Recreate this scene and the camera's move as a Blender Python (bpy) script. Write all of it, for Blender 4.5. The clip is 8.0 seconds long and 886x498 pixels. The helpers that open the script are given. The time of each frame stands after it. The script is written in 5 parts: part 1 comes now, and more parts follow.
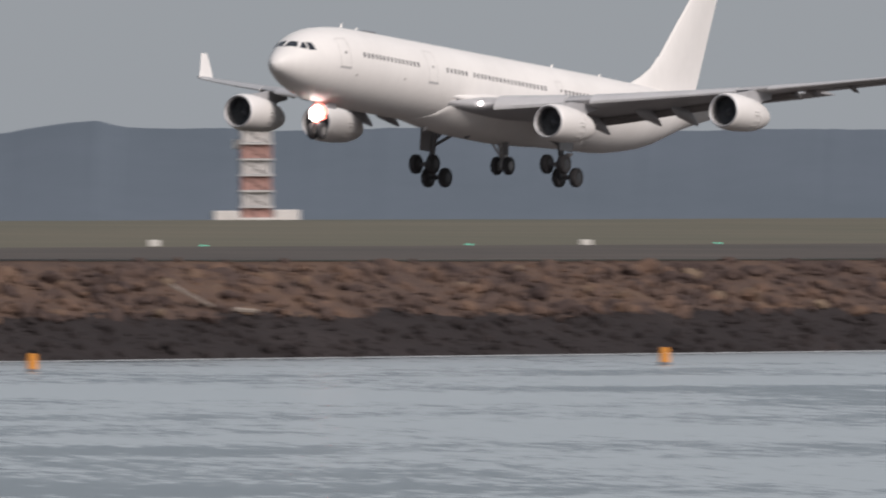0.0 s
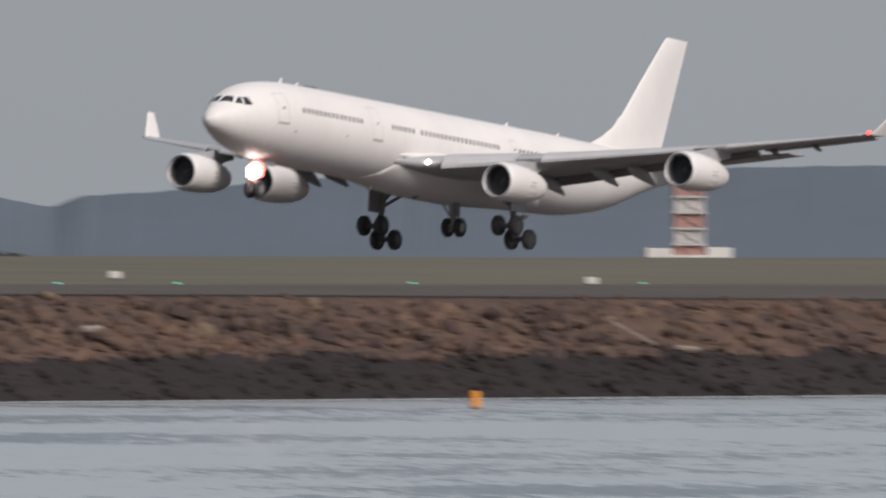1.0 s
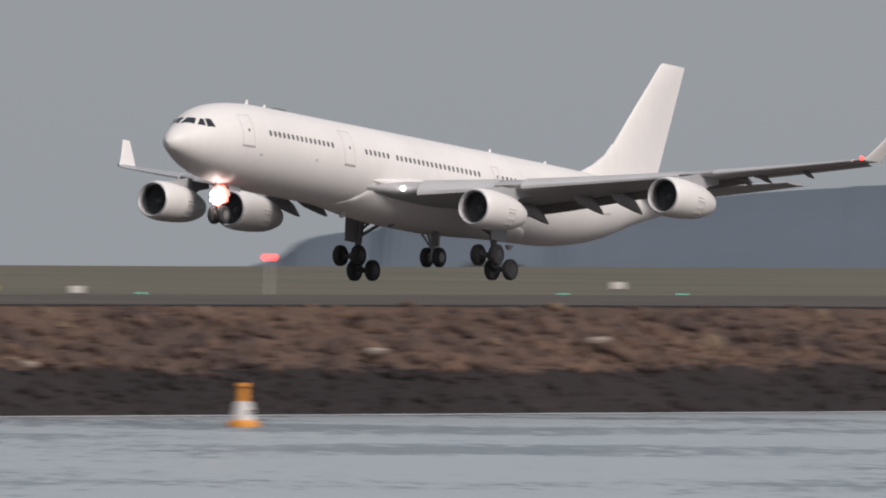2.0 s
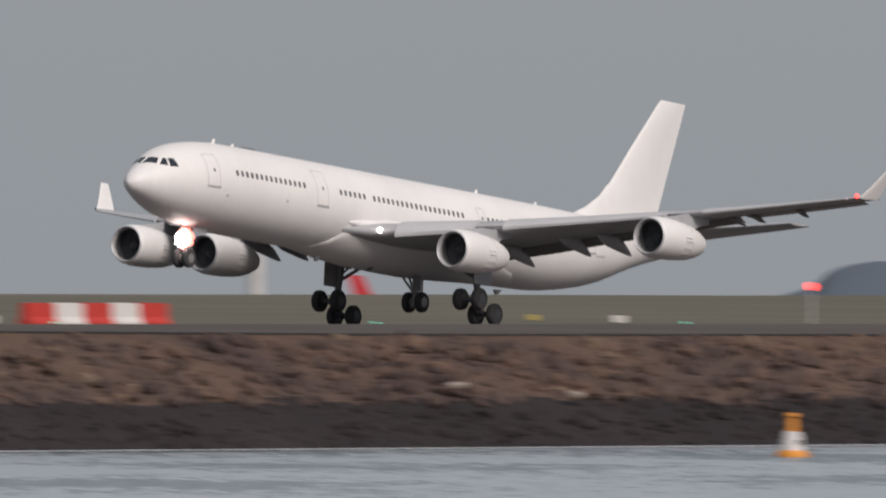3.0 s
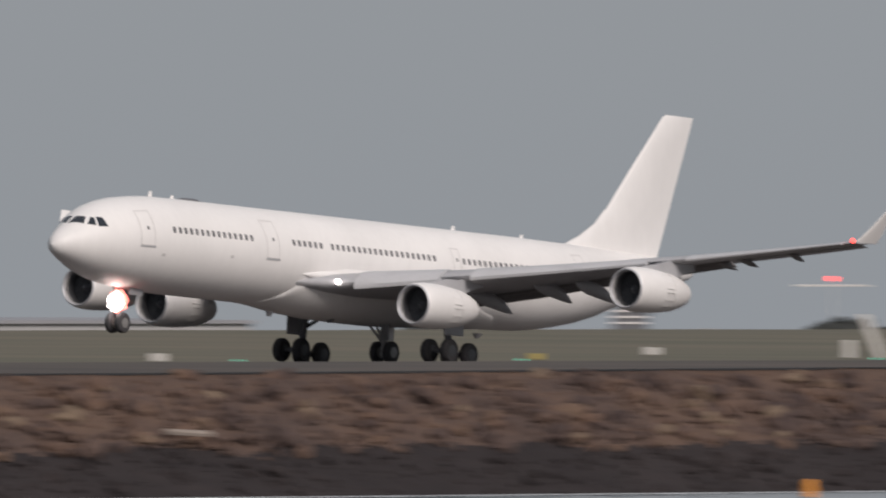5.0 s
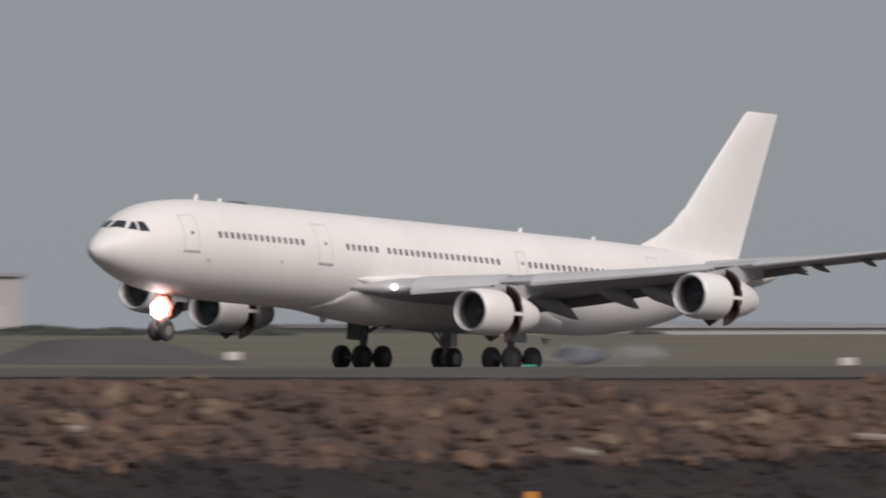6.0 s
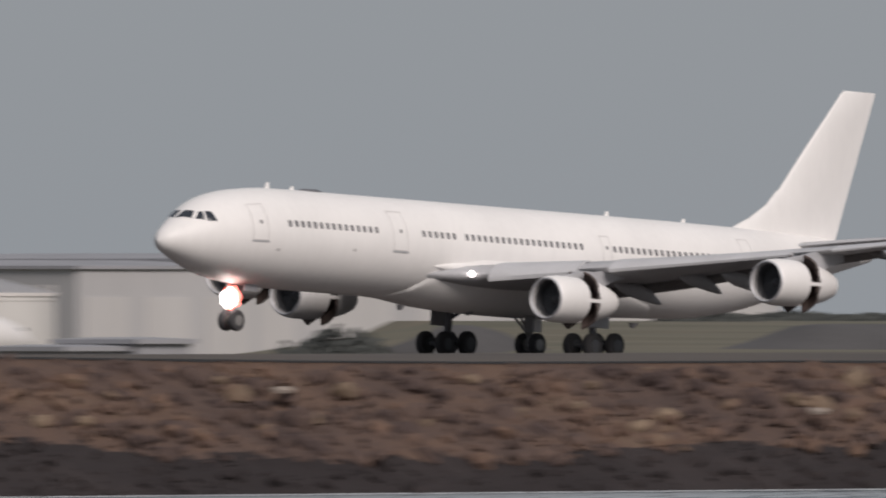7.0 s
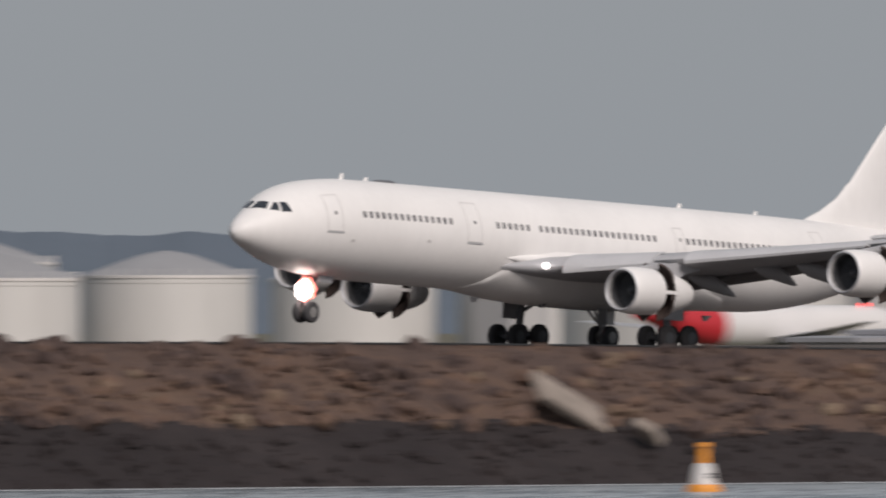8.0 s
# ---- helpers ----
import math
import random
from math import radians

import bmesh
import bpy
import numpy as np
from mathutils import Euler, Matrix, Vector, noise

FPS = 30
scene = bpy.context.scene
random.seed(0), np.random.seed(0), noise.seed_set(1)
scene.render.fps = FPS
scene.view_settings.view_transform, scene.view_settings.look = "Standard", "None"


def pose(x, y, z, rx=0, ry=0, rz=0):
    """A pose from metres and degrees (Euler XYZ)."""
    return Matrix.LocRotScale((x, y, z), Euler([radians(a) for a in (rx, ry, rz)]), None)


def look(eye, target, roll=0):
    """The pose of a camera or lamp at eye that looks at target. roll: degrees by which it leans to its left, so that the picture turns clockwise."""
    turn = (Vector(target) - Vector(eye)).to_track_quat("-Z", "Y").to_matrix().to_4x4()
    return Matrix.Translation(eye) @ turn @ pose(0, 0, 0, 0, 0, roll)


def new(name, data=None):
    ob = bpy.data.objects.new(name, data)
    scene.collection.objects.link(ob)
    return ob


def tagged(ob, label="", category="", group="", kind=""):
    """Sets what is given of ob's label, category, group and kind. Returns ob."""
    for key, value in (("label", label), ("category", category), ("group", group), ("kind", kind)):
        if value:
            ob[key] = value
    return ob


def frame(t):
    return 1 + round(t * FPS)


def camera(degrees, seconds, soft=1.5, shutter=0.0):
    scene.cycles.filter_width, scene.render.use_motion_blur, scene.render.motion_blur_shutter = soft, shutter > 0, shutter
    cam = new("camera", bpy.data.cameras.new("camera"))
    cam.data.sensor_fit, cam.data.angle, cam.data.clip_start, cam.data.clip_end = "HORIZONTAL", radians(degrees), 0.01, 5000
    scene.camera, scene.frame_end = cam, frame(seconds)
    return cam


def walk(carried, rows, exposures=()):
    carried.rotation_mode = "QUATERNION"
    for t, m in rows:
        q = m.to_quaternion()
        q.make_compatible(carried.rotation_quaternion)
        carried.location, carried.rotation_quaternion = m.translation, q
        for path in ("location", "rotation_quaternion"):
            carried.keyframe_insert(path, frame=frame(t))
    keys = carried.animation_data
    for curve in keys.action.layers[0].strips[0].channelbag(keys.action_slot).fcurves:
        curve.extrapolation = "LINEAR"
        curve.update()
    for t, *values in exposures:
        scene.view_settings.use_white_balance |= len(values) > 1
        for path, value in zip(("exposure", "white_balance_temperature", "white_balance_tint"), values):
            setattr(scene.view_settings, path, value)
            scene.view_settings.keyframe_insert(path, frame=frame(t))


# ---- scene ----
cam = camera(2.0245, 8.0, soft=1.9, shutter=0.8)

RUNWAY_Y, EYE_Z, WATER_Z = 890.96, 2.914, -6.19
SHORE_Y = 745.0


def eye_row(t, x, y, pan, tilt, roll):
    a, b = radians(pan), radians(tilt)
    eye = Vector((x, y, EYE_Z))
    way = Vector((math.sin(a) * math.cos(b), math.cos(a) * math.cos(b), math.sin(b)))
    return t, look(eye, eye + 100 * way, roll)


CAM_ROWS = (
    (0.0, -16.53, -14.52, 59.389, -0.1035, -0.12), (0.2, -15.27, -13.41, 59.219, -0.0981, -0.08),
    (0.5, -13.37, -11.75, 58.916, -0.0902, 0.03), (0.8, -11.48, -10.08, 58.627, -0.0509, 0.10),
    (1.0, -10.22, -8.98, 58.435, -0.0183, 0.16), (1.2, -8.96, -7.87, 58.260, -0.0040, 0.21),
    (1.5, -7.06, -6.20, 57.919, 0.0174, 0.28), (1.6, -6.43, -5.65, 57.799, 0.0129, 0.27),
    (2.8, 1.14, 1.00, 56.377, 0.0443, 0.22), (3.0, 2.40, 2.11, 56.127, 0.0646, 0.15),
    (3.2, 3.67, 3.22, 55.858, 0.0809, 0.10), (3.5, 5.56, 4.88, 55.422, 0.0975, 0.06),
    (3.8, 7.45, 6.55, 55.059, 0.1028, 0.05), (4.0, 8.71, 7.66, 54.770, 0.1051, 0.03),
    (4.2, 9.98, 8.76, 54.544, 0.1095, 0.01), (5.3, 16.92, 14.86, 53.009, 0.1528, 0.01),
    (5.5, 18.16, 15.95, 52.609, 0.1571, 0.01), (5.7, 18.14, 15.94, 52.279, 0.1544, 0.01),
    (5.9, 16.15, 14.19, 52.086, 0.1518, 0.01), (6.0, 14.42, 12.67, 51.962, 0.1505, 0.01),
    (6.1, 12.19, 10.71, 51.830, 0.1455, 0.01), (6.3, 6.68, 5.87, 51.524, 0.1355, 0.00),
    (6.5, 1.04, 0.92, 51.105, 0.1255, 0.00), (6.7, -4.59, -4.03, 50.704, 0.1224, 0.00),
    (6.9, -10.23, -8.98, 50.375, 0.1193, 0.00), (7.0, -13.04, -11.46, 50.191, 0.1178, 0.00),
    (7.1, -15.86, -13.93, 50.094, 0.1122, 0.01), (7.3, -21.50, -18.88, 49.717, 0.1011, 0.03),
    (7.5, -27.13, -23.83, 49.321, 0.1033, 0.01), (7.7, -32.76, -28.78, 48.911, 0.1020, -0.01),
    (7.9, -38.40, -33.73, 48.516, 0.1007, -0.03), (8.0, -41.22, -36.21, 48.369, 0.1000, -0.04),
)
walk(cam, [eye_row(*r) for r in CAM_ROWS], [(0.0, 0.12), (1.6, 0.10), (3.0, 0.02), (4.2, 0.0), (5.5, -0.04), (7.0, -0.03), (8.0, 0.0)])

# ---- light: low hazy sun behind the camera under a grey evening sky ----
SUN_EL, SUN_AZ = 36.5, 202.0     # compass from +y, clockwise
world = bpy.data.worlds.new("sky")
scene.world = world
world.use_nodes = True
wn = world.node_tree
sky = wn.nodes.new("ShaderNodeTexSky")
sky.sky_type, sky.sun_disc = "NISHITA", False
sky.sun_elevation, sky.sun_rotation = radians(SUN_EL), radians(SUN_AZ)
wmix = wn.nodes.new("ShaderNodeMixRGB")
wmix.inputs[0].default_value = 0.93
wmix.inputs[2].default_value = (2.82, 3.02, 3.34, 1)
wn.links.new(sky.outputs[0], wmix.inputs[1])
bg = wn.nodes["Background"]
bg.inputs[1].default_value = 0.1
wn.links.new(wmix.outputs[0], bg.inputs[0])
sun = new("sun", bpy.data.lights.new("sun", "SUN"))
sun.data.energy, sun.data.angle, sun.data.color = 2.75, radians(24), (1.0, 0.90, 0.845)
_az, _el = radians(SUN_AZ), radians(SUN_EL)
sun_from = Vector((math.sin(_az) * math.cos(_el), math.cos(_az) * math.cos(_el), math.sin(_el)))
sun.matrix_world = look(sun_from * 500, (0, 0, 0))


# ---- materials ----
def mat(name, color, rough=0.6, metal=0.0, vary=0.12, scale=1.0, fine=12.0, bump=0.0, dark=None, emit=0.0, island=0.0, stretch=(1, 1, 1)):
    m = bpy.data.materials.new(name)
    m.use_nodes = True
    nt = m.node_tree
    b = nt.nodes["Principled BSDF"]
    b.inputs["Roughness"].default_value, b.inputs["Metallic"].default_value = rough, metal
    if emit:
        b.inputs["Base Color"].default_value = (*color, 1)
        b.inputs["Emission Color"].default_value = (*color, 1)
        b.inputs["Emission Strength"].default_value = emit
        return m
    tc = nt.nodes.new("ShaderNodeTexCoord")
    mp = nt.nodes.new("ShaderNodeMapping")
    mp.inputs["Scale"].default_value = stretch
    nt.links.new(tc.outputs["Object"], mp.inputs[0])
    n1, n2 = nt.nodes.new("ShaderNodeTexNoise"), nt.nodes.new("ShaderNodeTexNoise")
    n1.inputs["Scale"].default_value, n2.inputs["Scale"].default_value = scale, fine
    n1.inputs["Detail"].default_value = 5
    for n in (n1, n2):
        nt.links.new(mp.outputs[0], n.inputs[0])
    add = nt.nodes.new("ShaderNodeMath")
    add.operation = "MULTIPLY_ADD"
    add.inputs[1].default_value = 0.4
    nt.links.new(n2.outputs[0], add.inputs[0])
    nt.links.new(n1.outputs[0], add.inputs[2])
    last = add
    if island:
        geo = nt.nodes.new("ShaderNodeNewGeometry")
        oi = nt.nodes.new("ShaderNodeObjectInfo")
        a1 = nt.nodes.new("ShaderNodeMath")
        a1.operation = "ADD"
        nt.links.new(geo.outputs["Random Per Island"], a1.inputs[0])
        nt.links.new(oi.outputs["Random"], a1.inputs[1])
        a2 = nt.nodes.new("ShaderNodeMath")
        a2.operation = "FRACT"
        nt.links.new(a1.outputs[0], a2.inputs[0])
        a3 = nt.nodes.new("ShaderNodeMath")
        a3.operation = "MULTIPLY_ADD"
        a3.inputs[1].default_value = island
        nt.links.new(a2.outputs[0], a3.inputs[0])
        nt.links.new(add.outputs[0], a3.inputs[2])
        a4 = nt.nodes.new("ShaderNodeMath")
        a4.operation = "SUBTRACT"
        a4.inputs[1].default_value = island * 0.5
        nt.links.new(a3.outputs[0], a4.inputs[0])
        last = a4
    ramp = nt.nodes.new("ShaderNodeValToRGB")
    lo = dark or tuple(c * (1 - vary) for c in color)
    hi = color if dark else tuple(min(1, c * (1 + vary)) for c in color)
    ramp.color_ramp.elements[0].position, ramp.color_ramp.elements[1].position = 0.45, 0.95
    ramp.color_ramp.elements[0].color, ramp.color_ramp.elements[1].color = (*lo, 1), (*hi, 1)
    nt.links.new(last.outputs[0], ramp.inputs[0])
    nt.links.new(ramp.outputs[0], b.inputs["Base Color"])
    if bump:
        bp = nt.nodes.new("ShaderNodeBump")
        bp.inputs["Strength"].default_value = bump
        bp.inputs["Distance"].default_value = 0.1
        nt.links.new(n2.outputs[0], bp.inputs["Height"])
        nt.links.new(bp.outputs[0], b.inputs["Normal"])
    return m


M_WHITE = mat("white_paint", (0.81, 0.79, 0.775), 0.5, vary=0.05, scale=0.25, fine=3, stretch=(1, 1, 0.4))
M_GREY = mat("wing_grey", (0.40, 0.40, 0.415), 0.45, vary=0.12, scale=0.4, fine=4)
M_SLAT = mat("slat_grey", (0.49, 0.49, 0.505), 0.4, vary=0.08, scale=0.5, fine=5)
# Darker grey than the wing, for flaps, hinge fairings and a gear door.
M_DARKGREY = mat("darker_grey", (0.20, 0.19, 0.19), 0.6, vary=0.2, scale=0.6, fine=5)
M_METAL = mat("bare_metal", (0.50, 0.50, 0.52), 0.5, 0.3, vary=0.1, scale=2)
M_STEEL = mat("gear_steel", (0.17, 0.17, 0.18), 0.5, 0.3, vary=0.2, scale=3)
M_GEARPAINT = mat("gear_paint", (0.45, 0.44, 0.44), 0.5, vary=0.15, scale=3)
# Rubber black is raised a little to paint in the veil of haze.
M_TYRE = mat("tyre_rubber", (0.052, 0.050, 0.053), 0.85, vary=0.25, scale=4)
M_HUB = mat("wheel_hub", (0.30, 0.29, 0.28), 0.45, 0.4, vary=0.15, scale=4)
M_GLASS = mat("dark_glass", (0.03, 0.035, 0.045), 0.12, vary=0.1)
M_WIN = mat("cabin_glass", (0.17, 0.165, 0.17), 0.2, vary=0.1)
M_SEAM = mat("panel_seam", (0.57, 0.55, 0.54), 0.6, vary=0.1)
# Also lifted above its own dark tone, as painted haze.
M_FAN = mat("fan_dark", (0.085, 0.088, 0.095), 0.5, 0.3, vary=0.2, scale=3)
M_REV = mat("reverser_inner", (0.07, 0.05, 0.045), 0.7, vary=0.25, scale=3)
M_LAMP = mat("landing_lamp", (1.0, 0.91, 0.88), emit=8)
M_LAMP2 = mat("wing_lamp", (1.0, 0.9, 0.88), emit=5)
# Emission for an added disc that imitates red glare round the landing light.
M_LAMPHALO = mat("lamp_glare_halo", (1.0, 0.22, 0.17), emit=1.2)
M_REDLAMP = mat("red_lamp", (1.0, 0.06, 0.05), emit=4)
M_GREENLAMP = mat("green_lamp", (0.14, 0.8, 0.55), emit=0.6)


def rubble_material(name, stops, island, bump):
    """Mixed stone: patches of brown, red-brown and ochre, each stone a little lighter or darker."""
    m = bpy.data.materials.new(name)
    m.use_nodes = True
    nt = m.node_tree
    b = nt.nodes["Principled BSDF"]
    b.inputs["Roughness"].default_value = 0.95
    b.inputs["Specular IOR Level"].default_value = 0.2
    geo, oi = nt.nodes.new("ShaderNodeNewGeometry"), nt.nodes.new("ShaderNodeObjectInfo")
    total = None
    fine = None
    for scale, weight, detail in ((0.11, 0.75, 3), (0.9, 0.45, 4), (4.0, 0.22, 3)):
        n = nt.nodes.new("ShaderNodeTexNoise")
        n.inputs["Scale"].default_value, n.inputs["Detail"].default_value = scale, detail
        nt.links.new(geo.outputs["Position"], n.inputs[0])
        k = nt.nodes.new("ShaderNodeMath")
        k.operation = "MULTIPLY_ADD"
        k.inputs[1].default_value = weight
        nt.links.new(n.outputs[0], k.inputs[0])
        if total is None:
            k.inputs[2].default_value = -0.21
        else:
            nt.links.new(total.outputs[0], k.inputs[2])
        total, fine = k, n
    for source in (geo.outputs["Random Per Island"], oi.outputs["Random"]):
        k = nt.nodes.new("ShaderNodeMath")
        k.operation = "MULTIPLY_ADD"
        k.inputs[1].default_value = island
        nt.links.new(source, k.inputs[0])
        nt.links.new(total.outputs[0], k.inputs[2])
        off = nt.nodes.new("ShaderNodeMath")
        off.operation = "SUBTRACT"
        off.inputs[1].default_value = island / 2
        nt.links.new(k.outputs[0], off.inputs[0])
        total = off
    ramp = nt.nodes.new("ShaderNodeValToRGB")
    els = ramp.color_ramp.elements
    while len(els) < len(stops):
        els.new(0.5)
    for e, (at, color) in zip(els, stops):
        e.position, e.color = at, (*color, 1)
    nt.links.new(total.outputs[0], ramp.inputs[0])
    nt.links.new(ramp.outputs[0], b.inputs["Base Color"])
    bp = nt.nodes.new("ShaderNodeBump")
    bp.inputs["Strength"].default_value, bp.inputs["Distance"].default_value = bump, 0.1
    nt.links.new(fine.outputs[0], bp.inputs["Height"])
    nt.links.new(bp.outputs[0], b.inputs["Normal"])
    return m


M_ROCK = rubble_material("brown_rubble", ((0.25, (0.0655, 0.0475, 0.0441)), (0.42, (0.1040, 0.0723, 0.0610)), (0.55, (0.1492, 0.0949, 0.0701)), (0.68, (0.1695, 0.1243, 0.0904)), (0.88, (0.2429, 0.1808, 0.1299))), 0.26, 0.3)
M_EARTH = rubble_material("bank_earth", ((0.25, (0.0633, 0.0463, 0.0418)), (0.45, (0.0927, 0.0644, 0.0542)), (0.6, (0.1220, 0.0802, 0.0610)), (0.85, (0.1469, 0.1096, 0.0814))), 0.0, 0.4)
M_WETROCK = rubble_material("wet_dark_rock", ((0.25, (0.0244, 0.0201, 0.0207)), (0.5, (0.0329, 0.0271, 0.0274)), (0.8, (0.0488, 0.0396, 0.0390))), 0.10, 0.3)
M_BERM = mat("grey_earth_berm", (0.092, 0.088, 0.088), 0.95, dark=(0.062, 0.059, 0.060), scale=0.15, fine=1.5, bump=0.3)
M_SLAB = mat("concrete_slab", (0.28, 0.235, 0.20), 0.9, vary=0.2, scale=1.2, fine=6)
M_ASPH = mat("asphalt", (0.085, 0.075, 0.072), 0.9, vary=0.25, scale=0.05, fine=1.0)
M_GRASS = mat("dry_grass", (0.165, 0.137, 0.097), 0.95, dark=(0.086, 0.090, 0.060), scale=0.035, fine=0.25, stretch=(1, 0.35, 1))
M_VERGE = mat("dirt_verge", (0.100, 0.082, 0.068), 0.95, dark=(0.055, 0.047, 0.042), scale=0.05, fine=0.5)


def smoke_material():
    m = bpy.data.materials.new("tyre_smoke")
    m.use_nodes = True
    nt = m.node_tree
    b = nt.nodes["Principled BSDF"]
    b.inputs["Base Color"].default_value = (0.66, 0.70, 0.80, 1)
    b.inputs["Roughness"].default_value = 1.0
    b.inputs["Specular IOR Level"].default_value = 0.0
    tc = nt.nodes.new("ShaderNodeTexCoord")
    n = nt.nodes.new("ShaderNodeTexNoise")
    n.inputs["Scale"].default_value, n.inputs["Detail"].default_value = 0.5, 4
    nt.links.new(tc.outputs["Object"], n.inputs[0])
    mr = nt.nodes.new("ShaderNodeMapRange")
    mr.inputs["From Min"].default_value, mr.inputs["From Max"].default_value = 0.35, 0.8
    mr.inputs["To Max"].default_value = 0.11
    nt.links.new(n.outputs[0], mr.inputs["Value"])
    nt.links.new(mr.outputs[0], b.inputs["Alpha"])
    return m


M_SMOKE = smoke_material()
M_BRED = mat("barrier_red", (0.52, 0.045, 0.035), 0.5, vary=0.12, scale=1.0)
M_BWHITE = mat("barrier_white", (0.68, 0.65, 0.63), 0.5, vary=0.1, scale=1.0)
M_ORANGE = mat("buoy_orange", (0.75, 0.29, 0.03), 0.5, vary=0.15, scale=2)
# The haze of distance is painted into this blue-grey base colour.
M_HILL = mat("far_hill_hazed", (0.118, 0.145, 0.182), 1.0, dark=(0.103, 0.130, 0.162), scale=0.02, fine=0.15)
# Foliage green is greyed and lifted to paint in distance haze.
M_TREE = mat("hazed_foliage", (0.080, 0.084, 0.078), 0.95, dark=(0.048, 0.052, 0.050), scale=0.3, fine=2)
M_BUILD = mat("pale_cladding", (0.41, 0.405, 0.41), 0.7, vary=0.08, scale=0.08, fine=0.8, stretch=(1, 1, 0.1))
M_ROOF = mat("grey_roof", (0.30, 0.30, 0.32), 0.7, vary=0.12, scale=0.1)
M_HDOOR = mat("hangar_door", (0.46, 0.45, 0.445), 0.7, vary=0.07, scale=0.1, fine=0.8, stretch=(1, 1, 0.1))
M_TANK = mat("tank_paint", (0.59, 0.575, 0.555), 0.6, vary=0.08, scale=0.12, fine=0.8, stretch=(1, 1, 0.25))
M_TANKROOF = mat("tank_roof", (0.30, 0.30, 0.31), 0.7, vary=0.1, scale=0.15)
M_JETRED = mat("tail_red", (0.50, 0.03, 0.04), 0.4, vary=0.1, scale=0.3)
M_JETWHITE = mat("jet_white", (0.72, 0.70, 0.69), 0.4, vary=0.06, scale=0.3)
M_NAVY = mat("tail_navy", (0.045, 0.06, 0.11), 0.4, vary=0.1, scale=0.3)
M_TOWERRED = mat("mast_red", (0.42, 0.25, 0.22), 0.6, vary=0.15, scale=0.6)
M_TOWERWHITE = mat("mast_white", (0.55, 0.53, 0.52), 0.6, vary=0.1, scale=0.6)
M_SIGN = mat("sign_white", (0.62, 0.60, 0.57), 0.6, vary=0.1, scale=2)
M_FOAM = mat("shore_foam", (0.62, 0.65, 0.67), 0.6, vary=0.2, scale=0.5, fine=3)
M_YELLOW = mat("sign_yellow", (0.42, 0.33, 0.08), 0.6, vary=0.1, scale=2)


def water_material():
    m = bpy.data.materials.new("painted_ripple_water")
    m.use_nodes = True
    nt = m.node_tree
    b = nt.nodes["Principled BSDF"]
    b.inputs["Roughness"].default_value = 0.22
    b.inputs["IOR"].default_value = 1.33
    tc = nt.nodes.new("ShaderNodeTexCoord")
    waves = []
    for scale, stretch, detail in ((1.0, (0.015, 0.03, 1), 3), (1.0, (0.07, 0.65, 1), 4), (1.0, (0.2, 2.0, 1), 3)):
        mp = nt.nodes.new("ShaderNodeMapping")
        mp.vector_type = "POINT"
        mp.inputs["Scale"].default_value = stretch
        rot = nt.nodes.new("ShaderNodeMapping")
        rot.inputs["Rotation"].default_value = (0, 0, radians(-35))
        nt.links.new(tc.outputs["Object"], rot.inputs[0])
        nt.links.new(rot.outputs[0], mp.inputs[0])
        n = nt.nodes.new("ShaderNodeTexNoise")
        n.inputs["Scale"].default_value, n.inputs["Detail"].default_value = scale, detail
        nt.links.new(mp.outputs[0], n.inputs[0])
        waves.append(n)
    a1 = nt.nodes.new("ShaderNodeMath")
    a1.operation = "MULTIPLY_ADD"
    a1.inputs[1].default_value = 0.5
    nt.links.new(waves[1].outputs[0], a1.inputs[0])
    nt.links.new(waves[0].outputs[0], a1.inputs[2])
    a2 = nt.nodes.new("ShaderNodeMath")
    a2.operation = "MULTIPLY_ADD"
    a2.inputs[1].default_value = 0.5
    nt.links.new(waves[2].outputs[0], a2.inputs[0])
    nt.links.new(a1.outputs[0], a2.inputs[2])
    # Sky sheen on the ripples, painted as pale and dark base-colour streaks.
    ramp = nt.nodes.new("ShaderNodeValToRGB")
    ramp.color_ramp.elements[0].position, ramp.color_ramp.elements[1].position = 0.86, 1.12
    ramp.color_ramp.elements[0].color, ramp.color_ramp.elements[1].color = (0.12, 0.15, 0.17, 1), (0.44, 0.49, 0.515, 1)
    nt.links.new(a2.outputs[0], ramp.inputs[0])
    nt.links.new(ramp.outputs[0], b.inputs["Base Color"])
    bp = nt.nodes.new("ShaderNodeBump")
    bp.inputs["Strength"].default_value, bp.inputs["Distance"].default_value = 0.5, 0.12
    nt.links.new(waves[2].outputs[0], bp.inputs["Height"])
    nt.links.new(bp.outputs[0], b.inputs["Normal"])
    return m


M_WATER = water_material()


# ---- mesh helpers ----
def part(name, bm, material, parent=None, label="", smooth=False, at=None):
    bmesh.ops.recalc_face_normals(bm, faces=bm.faces[:])
    me = bpy.data.meshes.new(name)
    bm.to_mesh(me)
    bm.free()
    if smooth:
        me.shade_smooth()
        me.set_sharp_from_angle(angle=radians(smooth if smooth > 1 else 40))
    for m in material if isinstance(material, (list, tuple)) else (material,):
        me.materials.append(m)
    ob = new(name, me)
    if parent is not None:
        ob.parent = parent
    if at is not None:
        ob.matrix_basis = at
    if label:
        tagged(ob, label)
    return ob


def thing(name, label, category, at=None, group="", kind=""):
    ob = new(name)
    if at is not None:
        ob.matrix_basis = at
    return tagged(ob, label, category, group, kind)


